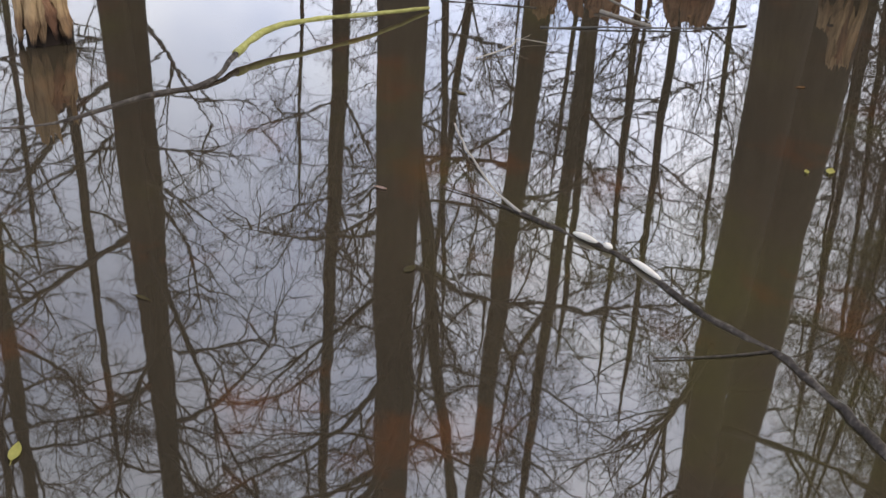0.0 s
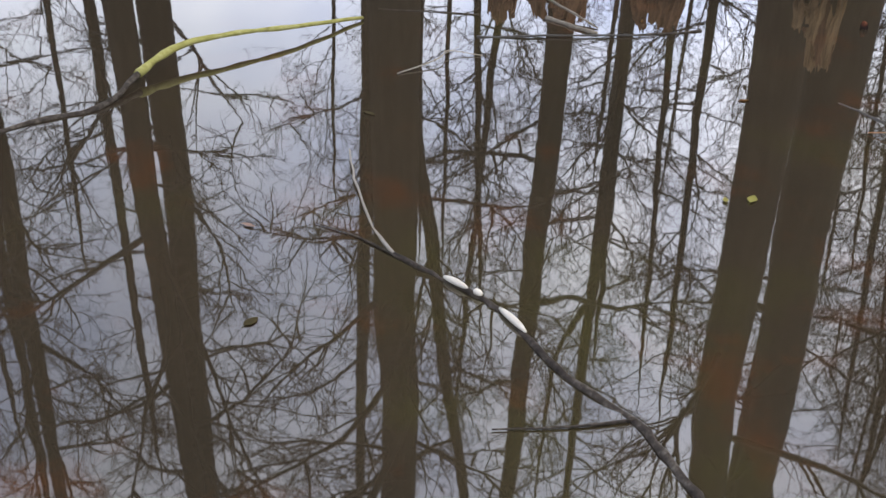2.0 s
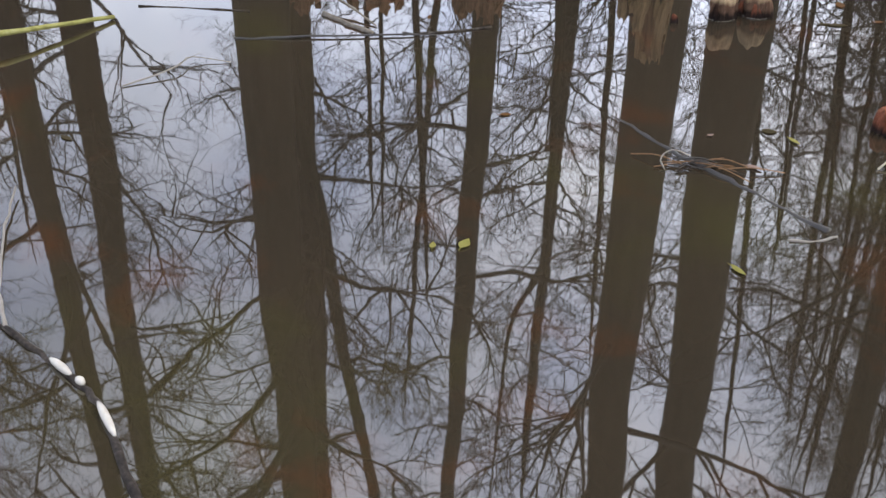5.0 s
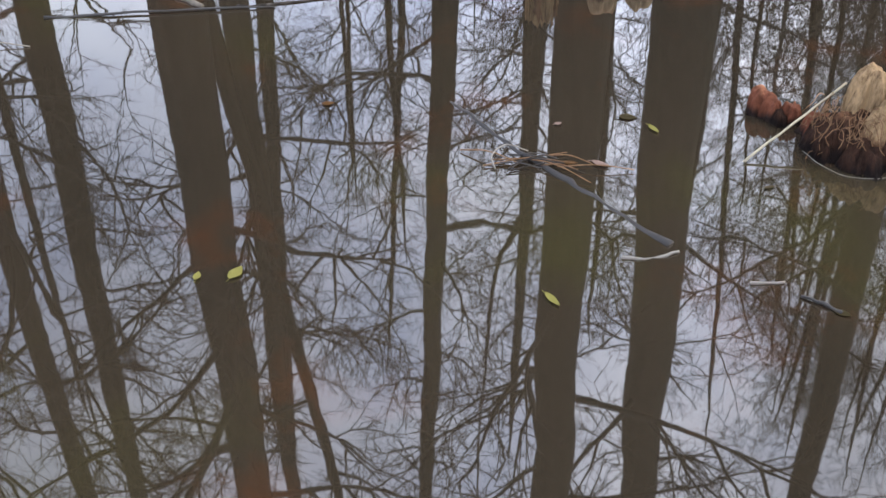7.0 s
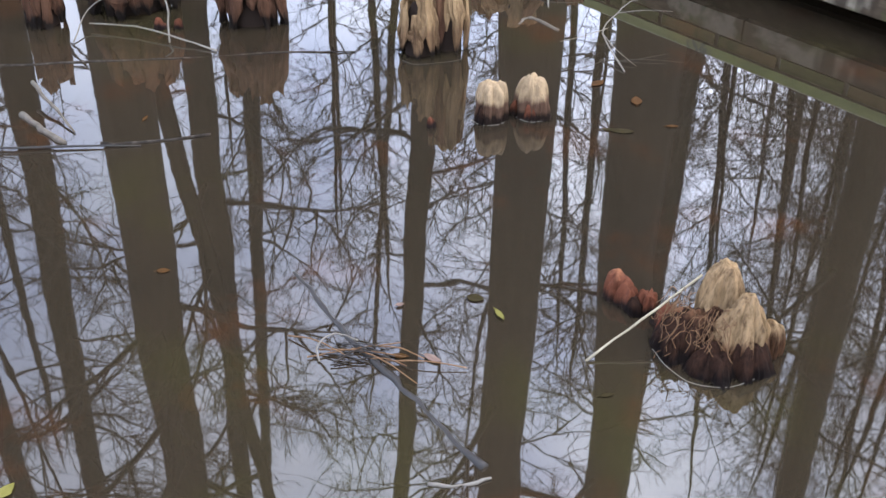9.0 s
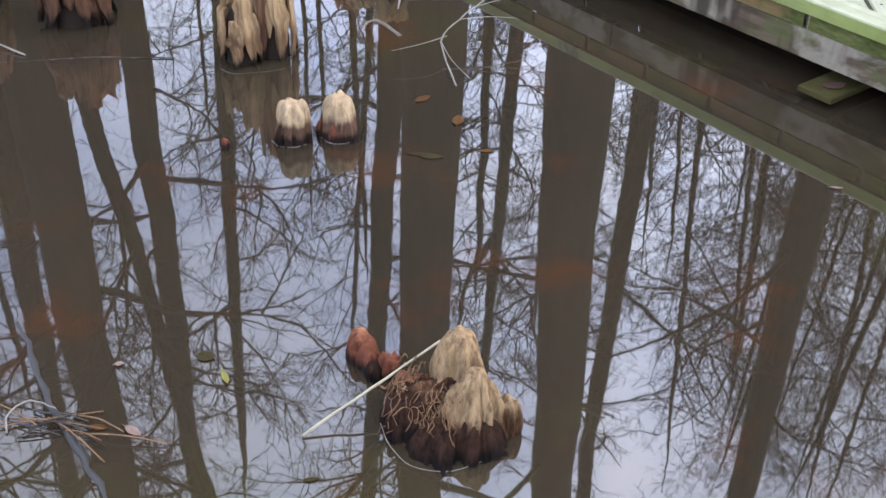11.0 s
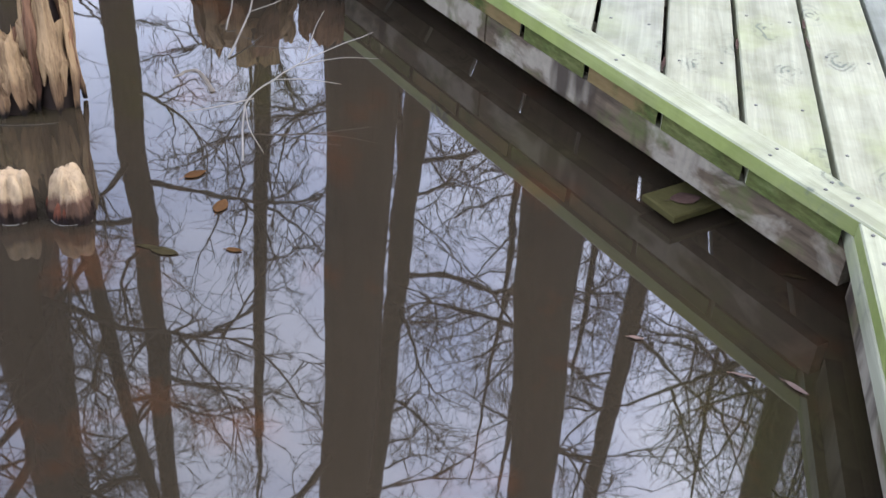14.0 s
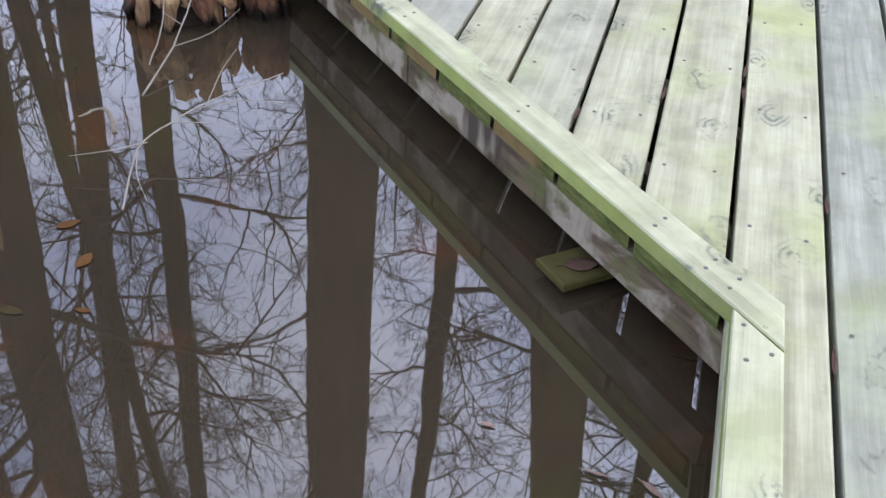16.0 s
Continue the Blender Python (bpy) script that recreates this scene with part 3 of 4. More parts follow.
puddle.matrix_world = DECK @ pose(0.505, 1.42, TOP + 0.0022)


# short mossy board end that sticks out low under the deck
stub = new("board_stub")
stub.matrix_world = DECK
tagged(stub, "short mossy green board end jutting out under the boardwalk", "board")
c = far * 0.45
v, f = prism([tuple(c - inn * 0.07 + far * 0.125), tuple(c - inn * 0.07), tuple(c + inn * 0.5), tuple(c + inn * 0.5 + far * 0.125)], 0.024, 0.044, 0.004)
part("board", v, f, MOSSY, stub, smooth=False)


# ---- cypress knees and ragged stumps ----
def lobe(verts, faces, x, y, r, h, seed, squash=1.0, tilt=(0, 0), round_top=0.5, rough=0.34, segs=64, rings=30):
    """A rounded, ridged lump of wood rising out of the water."""
    start = len(verts)
    for j in range(rings + 1):
        s = math.sin(math.pi / 2 * j / rings)
        z = -0.08 + (h + 0.08) * s
        prof = (1 - s ** (1.1 + 9.0 * round_top)) ** (0.62 - 0.25 * round_top) if s < 1 else 0.0
        prof *= 1 + 0.28 * (1 - s) ** 2
        for i in range(segs):
            w = 2 * math.pi * i / segs
            d = 1 + rough * (noise.noise((math.cos(w) * 1.6 + seed, math.sin(w) * 1.6, z * 5)) + 0.8 * noise.noise((math.cos(w) * 4 + seed, math.sin(w) * 4, z * 9)) + 0.6 * noise.noise((math.cos(w) * 8 + seed, math.sin(w) * 8, z * 6)) + 0.55 * noise.noise((math.cos(w) * 17 + seed, math.sin(w) * 17, z * 14)))
            rr = r * prof * d
            verts.append((x + math.cos(w) * rr * squash + tilt[0] * s * h, y + math.sin(w) * rr + tilt[1] * s * h, z + (0.018 * noise.noise((math.cos(w) * rr * 45, math.sin(w) * rr * 45, seed)) if s > 0.5 else 0)))
    for j in range(rings):
        for i in range(segs):
            a = start + j * segs + i
            b = start + j * segs + (i + 1) % segs
            faces.append((a, b, b + segs, a + segs))


def knee(x, y, lobes, mat, label, seed):
    top = new("cypress_knee")
    top.location = (x, y, 0)
    tagged(top, label, "cypress knee", "cypress knees in the water")
    for k, (dx, dy, r, h, tx, ty, rt, m) in enumerate(lobes):
        v, f = [], []
        lobe(v, f, dx, dy, r, h, seed + k * 3.7, 1.0, (tx, ty), rt)
        part("lobe", v, f, m or mat, top)
    return top


knee(4.42, 7.605, [(0, 0, 0.04, 0.122, 0.05, 0.0, 1.0, None), (0.036, 0.008, 0.017, 0.118, 0.02, 0, 0.9, None), (-0.01, -0.03, 0.022, 0.05, 0, 0, 0.5, KNEE_DARK)], KNEE, "blunt pale-topped cypress knee standing in water beside its twin", 1.0)
knee(4.545, 7.675, [(0, 0, 0.046, 0.124, -0.05, 0.02, 0.9, None), (0.022, -0.012, 0.032, 0.085, 0.0, 0.0, 0.6, None), (0.0, -0.03, 0.026, 0.045, 0, 0, 0.6, KNEE_RED), (-0.058, -0.012, 0.012, 0.045, 0, 0, 0.5, KNEE_RED)], KNEE, "blunt pale cypress knee with reddish base, beside its twin", 2.0)
big = knee(5.17, 6.62, [(0.05, -0.005, 0.066, 0.16, 0.10, 0.06, 0.08, None), (0.085, 0.015, 0.044, 0.125, 0.0, 0.0, 0.08, None), (0.02, -0.02, 0.044, 0.115, 0.12, 0.1, 0.06, None), (0.01, 0.08, 0.047, 0.18, 0.0, -0.02, 0.55, None), (-0.005, 0.06, 0.05, 0.125, 0.1, 0.15, 0.1, None), (-0.02, 0.03, 0.05, 0.09, 0.2, 0.1, 0.3, KNEE_DARK), (0.128, 0.03, 0.022, 0.085, 0.02, 0, 0.6, None), (-0.045, 0.0, 0.075, 0.085, 0.1, 0.1, 0.3, KNEE_DARK), (-0.085, 0.05, 0.045, 0.07, 0.1, 0, 0.4, KNEE_RED), (0.01, -0.065, 0.06, 0.06, 0, 0.2, 0.3, KNEE_DARK), (0.08, -0.045, 0.055, 0.075, 0, 0.2, 0.2, KNEE_DARK)], KNEE_PALE, "large pale cypress knee with peaked lobes and fibrous dark base", 5.0)
knee(4.975, 6.745, [(-0.025, 0.015, 0.029, 0.066, -0.05, 0.1, 0.9, None), (-0.005, 0.0, 0.026, 0.06, 0.0, 0.0, 0.5, None), (0.04, -0.01, 0.024, 0.055, 0.1, 0, 0.6, None), (0.02, -0.03, 0.022, 0.035, 0, 0, 0.5, KNEE_DARK)], KNEE_RED, "small reddish twin-lobed knee beside the large pale one", 7.0)
knee(4.27, 7.50, [(0, 0, 0.014, 0.03, 0, 0, 0.7, None)], KNEE_RED, "tiny reddish knee tip just out of the water", 8.0)
knee(3.10, 7.98, [(0, 0, 0.022, 0.035, 0, 0, 0.7, None), (0.06, 0.02, 0.015, 0.028, 0, 0, 0.7, None)], KNEE_RED, "small reddish knee tips among twigs", 9.0)

# stringy root fibres on the large knee
rnd = random.Random(17)
for k in range(130):
    v, f = [], []
    w = rnd.uniform(math.pi * 0.7, math.pi * 1.9)
    r0 = rnd.uniform(0.02, 0.095)
    p = Vector((-0.02 + math.cos(w) * r0, 0.01 + math.sin(w) * r0 * 0.8, rnd.uniform(0.03, 0.125)))
    pts = [p]
    for i in range(4):
        pts.append(pts[-1] + 1.25 * Vector((math.cos(w + rnd.uniform(-2.0, 2.0)) * 0.009, math.sin(w + rnd.uniform(-2.0, 2.0)) * 0.012, rnd.uniform(-0.022, 0.004))))
    tube(v, f, smooth_line(pts, 2), [rnd.uniform(0.0006, 0.0013)] * 9, 4)
    part("root_fibre", v, f, FIBRE, big)


def stump(x, y, r, h, seed, mat, label, lobes=7, jag=0.3):
    """A broken cypress stump: fluted slabs of wood hanging round a near-black core."""
    top = new("cypress_stump")
    top.location = (x, y, 0)
    tagged(top, label, "tree stump", "ragged stumps in the water")
    rn = random.Random(seed)
    v, f = [], []
    tube(v, f, [(0, 0, -0.2), (0, 0, 0.03), (0, 0, h * 0.6), (0, 0, h * 0.74)], [r * 0.86, r * 0.8, r * 0.66, r * 0.4], 18)
    part("core", v, f, CORE, top, "near-black core between the slabs")
    count = 2 * lobes + 4
    for k in range(count):
        w = 2 * math.pi * (k + rn.uniform(-0.25, 0.25)) / count
        outer = k % 2 == 0
        rim = h * (1 - jag * rn.random() * (1.0 if outer else 1.4))
        foot = rn.uniform(-0.06, 0.03) if outer else rn.uniform(-0.03, 0.09)
        wide = 2 * math.pi * r / count * rn.uniform(0.75, 1.15)
        n = 9
        verts, faces = [], []
        ring = 12
        twist = rn.uniform(-0.6, 0.6)
        for j in range(n + 1):
            t = j / n
            z = foot + (rim - foot) * t
            rad = r * ((1.16 if outer else 1.0) - 0.26 * t + 0.16 * noise.noise((k * 1.7, t * 3.5, seed)))
            half = wide * (0.14 + 0.66 * min(1, t * 2.6)) * (1 + 0.75 * noise.noise((k * 2.1, t * 5, seed + 5)))
            deep = wide * 0.40 * (0.5 + 0.5 * min(1, t * 3))
            ww = w + twist * (t - 0.5) * 0.5
            for i in range(ring):
                a = 2 * math.pi * i / ring
                g = 1 + 0.6 * noise.noise((i * 1.9, k * 3.1, t * 2.2 + seed)) + 0.25 * noise.noise((i * 3.1, k, t * 14 + seed))
                side, out = math.cos(a) * half * g, math.sin(a) * deep * g
                verts.append((math.cos(ww) * (rad + out) - math.sin(ww) * side, math.sin(ww) * (rad + out) + math.cos(ww) * side, z + (0.05 * h / 0.3 * noise.noise((i * 2.3, k * 1.7, 3)) if j == n else 0)))
        for j in range(n):
            for i in range(ring):
                a, b = j * ring + i, j * ring + (i + 1) % ring
                faces.append((a, b, b + ring, a + ring))
        faces.append(tuple(reversed(range(ring))))
        faces.append(tuple(range(n * ring, (n + 1) * ring)))
        part("slab", verts, faces, STUMP_RED if rn.random() < 0.17 else mat, top, smooth=False)
    return top


stump(4.06, 8.05, 0.060, 0.24, 1, STUMP, "pale ragged fluted cypress stump with hanging splinters", 7, 0.4)
stump(4.14, 8.13, 0.060, 0.42, 2, STUMP, "taller tan broken stump behind the ragged pale one", 5)
stump(3.38, 8.17, 0.11, 0.30, 3, STUMP_RED, "reddish-brown broken cypress stump", 6)
stump(2.89, 8.17, 0.14, 0.30, 4, STUMP_RED, "dark reddish wide stump base", 7)
stump(2.68, 7.90, 0.06, 0.26, 5, STUMP_RED, "narrow reddish stump standing in water", 5)
stump(4.10, 9.22, 0.17, 0.28, 6, STUMP, "wide ragged stump with pale splinters", 9, 0.4)
stump(4.34, 9.36, 0.08, 0.24, 7, STUMP_RED, "small dark stump beside the wide ragged one", 6)
stump(1.15, 5.98, 0.085, 0.38, 8, STUMP, "straw-coloured splintered stump standing in water", 7, 0.5)


# ---- floating sticks, twigs and leaves ----
def stick(points, r0, r1, mat, label, name="stick", side=(), zs=None, steps=4):
    top = new(name)
    base = Vector((points[0][0], points[0][1], 0))
    top.location = base
    tagged(top, label, name)
    pts = [Vector((p[0], p[1], p[2] if len(p) > 2 else 0.003)) - base for p in points]
    line = smooth_line(pts, steps)
    for i in range(1, len(line) - 1):
        wob = r0 * 1.1
        if len(points[0]) == 2:
            line[i].z += r0 * (1.3 * noise.noise((i * 0.37, points[0][0] * 17, 5)) - 0.55)
        line[i] = line[i] + Vector((noise.noise((i * 0.83, points[0][0] * 31, 1)), noise.noise((i * 0.83, points[0][1] * 31, 2)), 0)) * wob
    v, f = [], []
    rr = [r0 + (r1 - r0) * i / (len(line) - 1) for i in range(len(line))]
    rr = [0.82 * q * (1 + 0.4 * noise.noise((i * 0.9, r0 * 900, 0))) for i, q in enumerate(rr)]
    tube(v, f, line, rr, 8)
    part("stem", v, f, mat, top)
    for branch in side:
        v, f = [], []
        bl = smooth_line([Vector((p[0], p[1], p[2] if len(p) > 2 else 0.004)) - base for p in branch], 3)
        tube(v, f, bl, [max(r0 * 0.5, 0.0015) * (1 - 0.6 * i / (len(bl) - 1)) for i in range(len(bl))], 5)
        part("side_twig", v, f, mat, top)
    return top


stick([(2.36, 6.93, 0.01), (2.20, 6.64, 0.045), (2.02, 6.40, 0.065), (1.92, 6.22, 0.06), (1.90, 6.02, 0.035)], 0.008, 0.018, STICK_YELLOW, "arched stick covered in yellow-green moss over the water")
stick([(1.90, 6.02, 0.033), (1.90, 5.78, 0.004), (1.76, 5.60, 0.0), (1.62, 5.30, -0.004), (1.48, 5.20, -0.004)], 0.014, 0.009, STICK, "grey half-sunken end of an arched stick")
main = stick([(3.13, 5.19), (3.28, 5.12), (3.38, 5.07), (3.47, 5.01), (3.57, 4.90), (3.68, 4.80), (3.81, 4.72), (3.90, 4.61), (3.97, 4.51), (4.06, 4.36)], 0.008, 0.0135, STICK, "long grey floating stick with peeled white patches", side=[[(3.16, 5.17), (3.02, 5.24), (2.88, 5.28)], [(3.81, 4.72), (3.70, 4.66), (3.55, 4.60)]])
stick([(3.13, 5.19), (3.03, 5.31), (2.88, 5.55, 0.012), (2.80, 5.71, 0.02)], 0.006, 0.003, STICK_PALE, "thin pale peeled tip of the floating stick", "twig")
for a, c in (((3.285, 5.118, 0.009), (3.355, 5.083, 0.009)), ((3.372, 5.076, 0.01), (3.395, 5.064, 0.01)), ((3.449, 5.026, 0.008), (3.53, 4.95, 0.008))):
    v, f = [], []
    o = main.location
    line = smooth_line([Vector(a) - o, (Vector(a) + Vector(c)) / 2 - o + Vector((0, 0, 0.002)), Vector(c) - o], 3)
    tube(v, f, line, [0.003, 0.0068, 0.0082, 0.0086, 0.0082, 0.0066, 0.003], 8)
    part("peeled_patch", v, f, PEELED, main, "peeled white wood")
stick([(4.18, 6.64, -0.006), (4.27, 6.56, -0.004), (4.40, 6.43, -0.002), (4.52, 6.34, -0.001), (4.61, 6.27, -0.006), (4.71, 6.18, -0.007), (4.79, 6.12, -0.001)], 0.008, 0.012, STICK_DARK, "grey sunken branch barely breaking the surface")
stick([(4.70, 6.045), (4.76, 6.06), (4.81, 6.095)], 0.005, 0.004, STICK_PALE, "short pale peeled stick afloat", "twig")
stick([(4.955, 6.02), (5.02, 6.04)], 0.004, 0.003, STICK_PALE, "short white splinter afloat", "twig")
rnd = random.Random(21)
for k in range(15):
    x, y = 4.48 + rnd.gauss(0, 0.06), 6.375 + rnd.gauss(0, 0.025)
    w = rnd.gauss(0.15, 0.35)
    l = rnd.uniform(0.04, 0.12)
    stick([(x - l * math.cos(w), y - l * math.sin(w), 0.005), (x, y, 0.008 + rnd.uniform(0, 0.012)), (x + l * math.cos(w), y + l * math.sin(w), 0.006)], 0.0022, 0.0015, rnd.choice((STICK, STICK_DARK, FIBRE)), "fine dead twig caught on a sunken branch", "twig")
stick([(4.37, 6.33, 0.003), (4.355, 6.36, 0.02), (4.38, 6.40, 0.03), (4.43, 6.41, 0.015)], 0.0025, 0.0018, STICK_PALE, "curled pale twig loop above water", "twig")
stick([(4.92, 6.50, 0.004), (5.02, 6.61, 0.06), (5.13, 6.73, 0.12)], 0.0035, 0.003, STRAW, "straight dry straw leaning on the large knee", "straw")
# white forked twig standing by the stump
stick([(4.77, 8.09, 0.003), (4.66, 8.29, 0.05), (4.69, 8.40, 0.09), (4.76, 8.53, 0.13), (4.86, 8.70, 0.16)], 0.0036, 0.0014, STICK_PALE, "pale branched twig leaning out of the water", "twig", side=[[(4.67, 8.32, 0.06), (4.61, 8.23, 0.06), (4.53, 8.17, 0.05)], [(4.69, 8.40, 0.09), (4.78, 8.43, 0.10), (4.88, 8.45, 0.10)], [(4.72, 8.47, 0.11), (4.83, 8.55, 0.13), (4.94, 8.58, 0.14)], [(4.74, 8.50, 0.12), (4.70, 8.63, 0.16), (4.68, 8.73, 0.18)], [(4.66, 8.29, 0.05), (4.72, 8.21, 0.03), (4.80, 8.15, 0.003)]])
stick([(4.40, 8.62, 0.003), (4.34, 8.85, 0.06), (4.26, 9.05, 0.12), (4.20, 9.2, 0.18)], 0.004, 0.002, STICK_PALE, "thin pale branch leaning against a stump", "twig", side=[[(4.34, 8.85, 0.06), (4.42, 8.95, 0.09), (4.44, 9.08, 0.13)], [(4.3, 8.95, 0.09), (4.2, 8.98, 0.10)]])
stick([(4.28, 8.80, 0.003), (4.22, 8.95, 0.07), (4.12, 9.1, 0.14)], 0.003, 0.002, STICK_PALE, "thin grey twig beside a stump", "twig")
stick([(3.39, 7.84, 0.004), (3.20, 7.88, 0.02), (3.04, 7.91, 0.025), (2.86, 7.9, 0.02)], 0.004, 0.003, STICK_PALE, "pale twig lying over the water", "twig")
stick([(3.20, 7.86, 0.004), (3.13, 7.99, 0.09), (3.04, 8.09, 0.16)], 0.0045, 0.0035, STICK_PALE, "white peeled stick slanting out of the water", "stick")
stick([(2.88, 7.76, 0.004), (2.83, 7.95, 0.05), (2.90, 8.05, 0.1)], 0.003, 0.002, STICK_PALE, "thin forked twig by the stump", "twig")
stick([(2.70, 7.48), (3.0, 7.62), (3.3, 7.75), (3.6, 7.90), (3.85, 7.98)], 0.006, 0.003, STICK, "long grey stick afloat between stumps")
stick([(3.38, 7.10), (3.52, 7.16), (3.66, 7.25)], 0.006, 0.005, STICK, "dull grey stick lying in the water")
stick([(3.05, 7.20, 0.002), (3.16, 7.13, 0.004), (3.28, 7.07, 0.003)], 0.014, 0.010, DRIFT, "thick dull tan driftwood stick afloat")
stick([(2.37, 7.08), (2.55, 7.12), (2.78, 7.15)], 0.004, 0.003, STICK, "thin grey twig afloat on water", "twig")
stick([(2.85, 6.88), (3.1, 6.97, 0.01), (3.5, 7.12)], 0.007, 0.003, STICK_DARK, "dark wet stick afloat on water")
stick([(3.01, 7.33, 0.05), (3.12, 7.25, 0.03), (3.27, 7.14, 0.004)], 0.008, 0.004, DRIFT, "dull tan stick slanting into the water")
stick([(2.70, 6.40), (2.80, 6.55, 0.02), (2.81, 6.65, 0.02), (2.93, 6.68)], 0.003, 0.002, STICK_PALE, "small crooked pale twig afloat", "twig", side=[[(2.8, 6.58, 0.02), (2.86, 6.62, 0.05)]])
stick([(5.05, 6.0), (5.09, 5.985, 0.006), (5.125, 5.965, 0.004)], 0.003, 0.005, STICK_DARK, "thin dark leaf stalk afloat", "twig")
stick([(4.33, 8.42, -0.002), (4.34, 8.48, -0.002), (4.38, 8.49, -0.002), (4.48, 8.40, -0.002)], 0.007, 0.010, DRIFT, "grey sunken stick near the pale twig")


def leaf(x, y, length, width, turn, mat, label, curl=0.0035, z=0.0016, name="fallen_leaf"):
    n = 9
    verts, faces = [], []
    for j in range(n + 1):
        s = j / n
        w = width * math.sin(math.pi * min(1, s * 0.96 + 0.03)) ** 0.8 * (1 - 0.25 * s)
        for i in (-1, -0.4, 0.4, 1):
            verts.append(((s - 0.5) * length, i * w / 2 * (1 + 0.15 * noise.noise((s * 6, i, x * 9))), curl * (i * i * 0.6 + (s - 0.5) ** 2 * 2) + 0.001 * abs(i)))
    for j in range(n):
        for i in range(3):
            a = j * 4 + i
            faces.append((a, a + 1, a + 5, a + 4))
    top = new(name)
    top.matrix_world = pose(x, y, z, 0, 0, turn)
    tagged(top, label, "leaf", "fallen leaves on the water")
    blade = part("blade", verts, faces, mat, top)
    solid = blade.modifiers.new("thickness", "SOLIDIFY")
    solid.thickness = 0.0008
    v, f = [], []
    tube(v, f, [(-length * 0.72, 0, curl * 0.5), (-length * 0.5, 0, curl * 0.5), (length * 0.45, 0, 0.0014)], [0.0008, 0.0008, 0.0004], 4)
    part("stalk", v, f, mat, top)
    return top


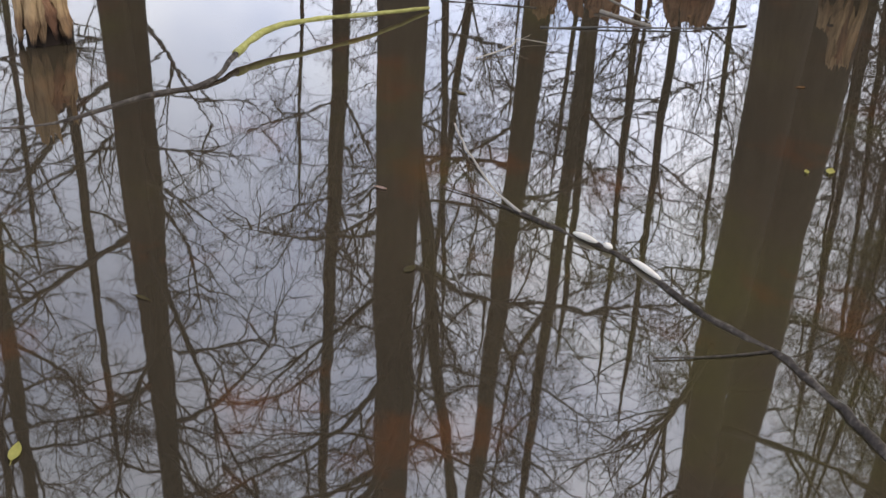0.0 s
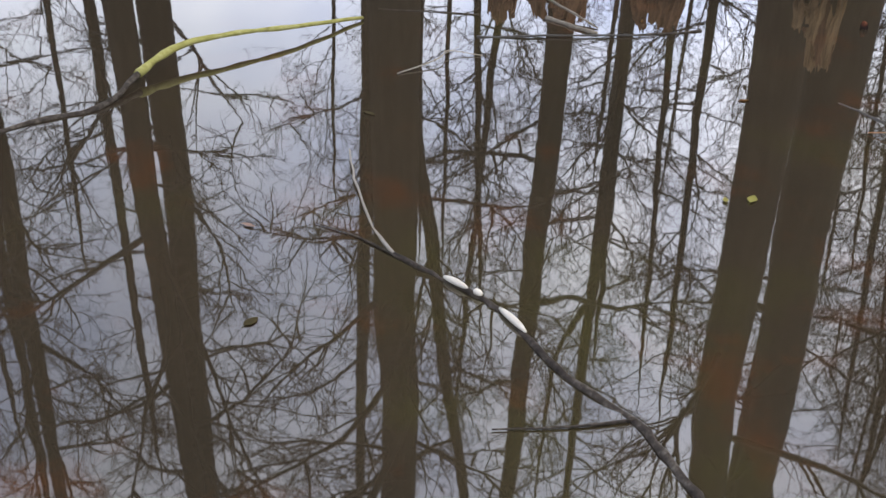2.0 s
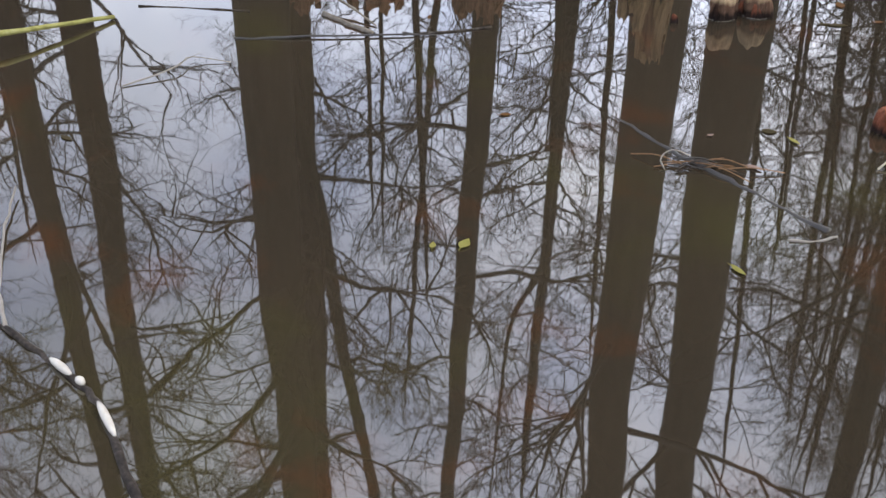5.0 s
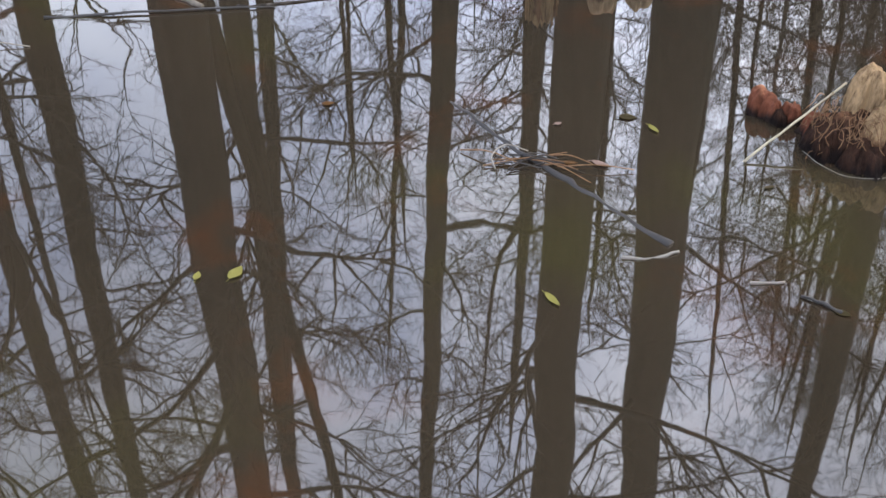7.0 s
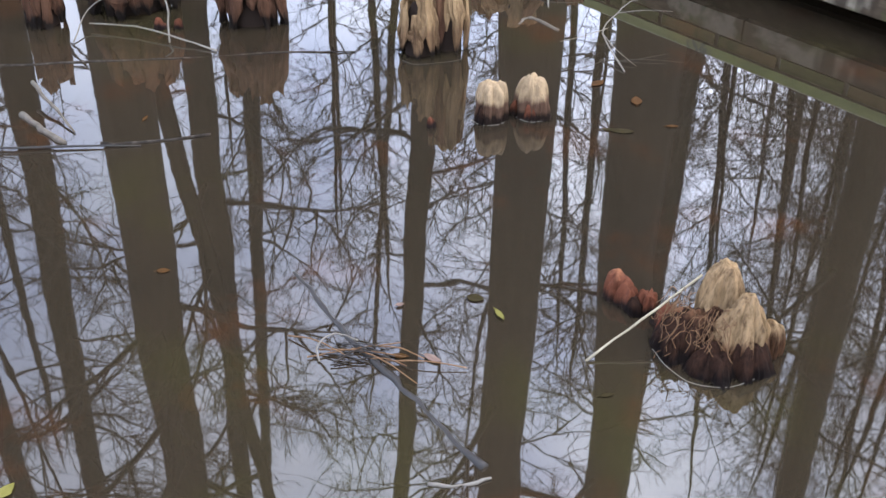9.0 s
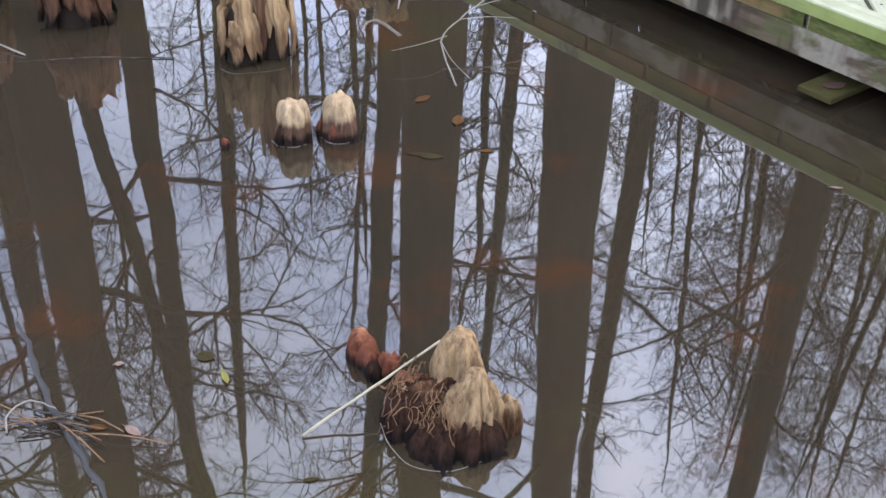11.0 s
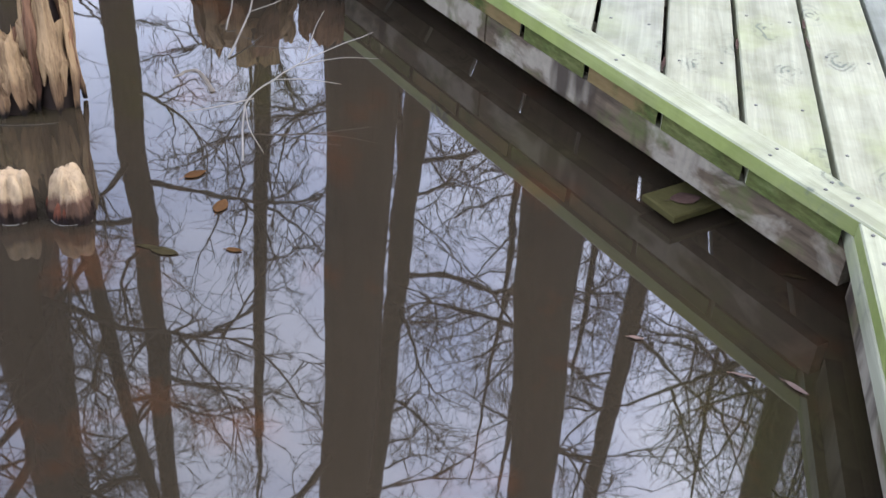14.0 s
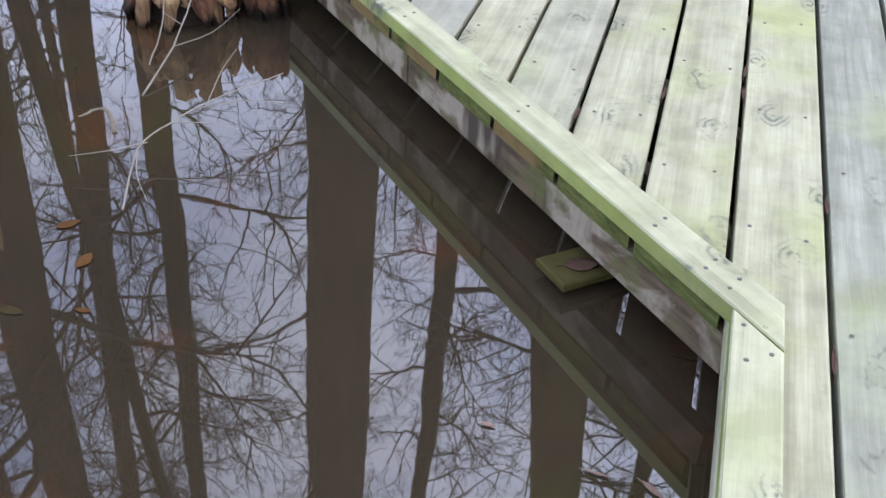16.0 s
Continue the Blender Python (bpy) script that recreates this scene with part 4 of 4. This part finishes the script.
LEAVES = [
    # x, y, length, width, turn, material, label
    (4.59, 5.87, 0.055, 0.02, -45, LEAF_YELLOW, "narrow yellow-green leaf afloat"),
    (3.96, 5.80, 0.05, 0.034, 80, LEAF_YELLOW, "small rounded yellow leaf afloat"),
    (4.70, 6.61, 0.05, 0.018, -50, LEAF_YELLOW, "curled yellow-green leaf afloat"),
    (4.79, 7.64, 0.09, 0.024, 15, LEAF_DULL, "dull olive leaf under the surface"),
    (3.89, 5.77, 0.03, 0.02, 100, LEAF_YELLOW, "tiny yellow leaf scrap afloat"),
    (2.44, 3.89, 0.06, 0.03, 110, LEAF_YELLOW, "yellow-green leaf drifting on water"),
    (3.88, 6.55, 0.05, 0.035, 20, LEAF_BROWN, "sunken orange-brown leaf in the water"),
    (4.47, 6.58, 0.022, 0.018, 30, LEAF_PINK, "tiny pale pink leaf scrap"),
    (4.53, 6.40, 0.06, 0.03, 10, LEAF_BROWN, "rust-brown leaf among twigs"),
    (4.60, 6.41, 0.05, 0.025, -20, LEAF_PINK, "pale brown leaf among twigs"),
    (2.93, 4.80, 0.06, 0.04, 70, LEAF_DULL, "dark curled leaf afloat"),
    (2.39, 4.46, 0.07, 0.02, -15, LEAF_DULL, "thin brownish leaf afloat"),
    (2.72, 5.21, 0.04, 0.018, -10, LEAF_PINK, "pale curled leaf afloat"),
    (2.74, 6.03, 0.07, 0.03, -20, LEAF_DULL, "dull yellow leaf under the surface"),
    (4.63, 6.66, 0.06, 0.05, 0, LEAF_DULL, "sunken olive leaf in brown water"),
    (4.70, 7.97, 0.07, 0.04, 60, LEAF_RUST, "orange-brown leaf just under water"),
    (4.84, 7.87, 0.07, 0.045, 100, LEAF_RUST, "rust-coloured leaf under water"),
    (4.83, 7.64, 0.10, 0.05, 10, LEAF_DULL, "large dull yellow sunken leaf"),
    (4.97, 7.72, 0.06, 0.03, 15, LEAF_BROWN, "dim orange leaf in deep shade"),
    (6.27, 7.82, 0.065, 0.018, -25, LEAF_PINK, "pale curled bark-like leaf by the kerb"),
    (6.16, 7.81, 0.055, 0.009, 5, LEAF_PINK, "pale floating strip of bark"),
    (5.92, 7.83, 0.035, 0.014, 10, LEAF_PINK, "small pale curled leaf afloat"),
    (3.42, 7.29, 0.06, 0.02, 95, LEAF_BROWN, "ochre leaf near floating sticks"),
    (4.98, 6.40, 0.045, 0.018, 30, LEAF_DULL, "dim tan leaf beside the straw"),
    (5.126, 5.965, 0.05, 0.03, -20, LEAF_DULL, "dark curled leaf at the end of a stalk"),
    (6.21, 8.24, 0.08, 0.018, 8, LEAF_DULL, "olive leaf in the dark corner"),
]
for x, y, length, width, turn, mat, label in LEAVES:
    small = 0.7 if mat is LEAF_DULL else 0.65 if mat is LEAF_BROWN else 0.9
    leaf(x, y, length * small, width * small, turn, mat, label, 0.0035 if mat in (LEAF_YELLOW, LEAF_PINK) else 0.0015, 0.0006 if mat in (LEAF_DULL, LEAF_BROWN) else 0.0016)

p = DECK @ Vector((*(far * 0.50 + inn * 0.012), 0.0455))
leaf(p.x, p.y, 0.085, 0.06, 35, LEAF_SODDEN, "limp dark pinkish-brown leaf on the mossy board end", 0.004, p.z)

# leaf crumbs wedged in the deck's gaps
rnd = random.Random(44)
for k, v in ((1, -0.06), (1, 0.52), (0, 1.05), (0, 1.2), (-1, 0.98), (-2, 0.78), (2, -0.5)):
    p = DECK @ Vector((-0.011 + PITCH * k, v, TOP + 0.001))
    leaf(p.x, p.y, 0.09, 0.011, 102 + rnd.uniform(-4, 4), LEAF_SODDEN, "brown leaf crumb wedged between deck planks", 0.004, p.z)

# pale scum threads along the waterline of the knees
stick([(5.05, 6.585), (5.09, 6.53), (5.15, 6.49), (5.22, 6.50), (5.28, 6.55)], 0.0012, 0.0008, STICK_PALE, "thin pale scum thread round the large knee", "scum_thread")
stick([(4.375, 7.575), (4.41, 7.553), (4.45, 7.565), (4.475, 7.59)], 0.0014, 0.001, STICK_PALE, "thin pale scum thread round a twin knee", "scum_thread")
stick([(4.50, 7.64), (4.535, 7.617), (4.575, 7.63), (4.605, 7.67)], 0.0014, 0.001, STICK_PALE, "thin pale scum thread round the other twin knee", "scum_thread")
stick([(4.03, 7.955), (4.09, 7.94), (4.16, 7.98), (4.22, 8.03)], 0.0018, 0.001, STICK_DARK, "thin wet twig floating before the ragged stump", "twig")
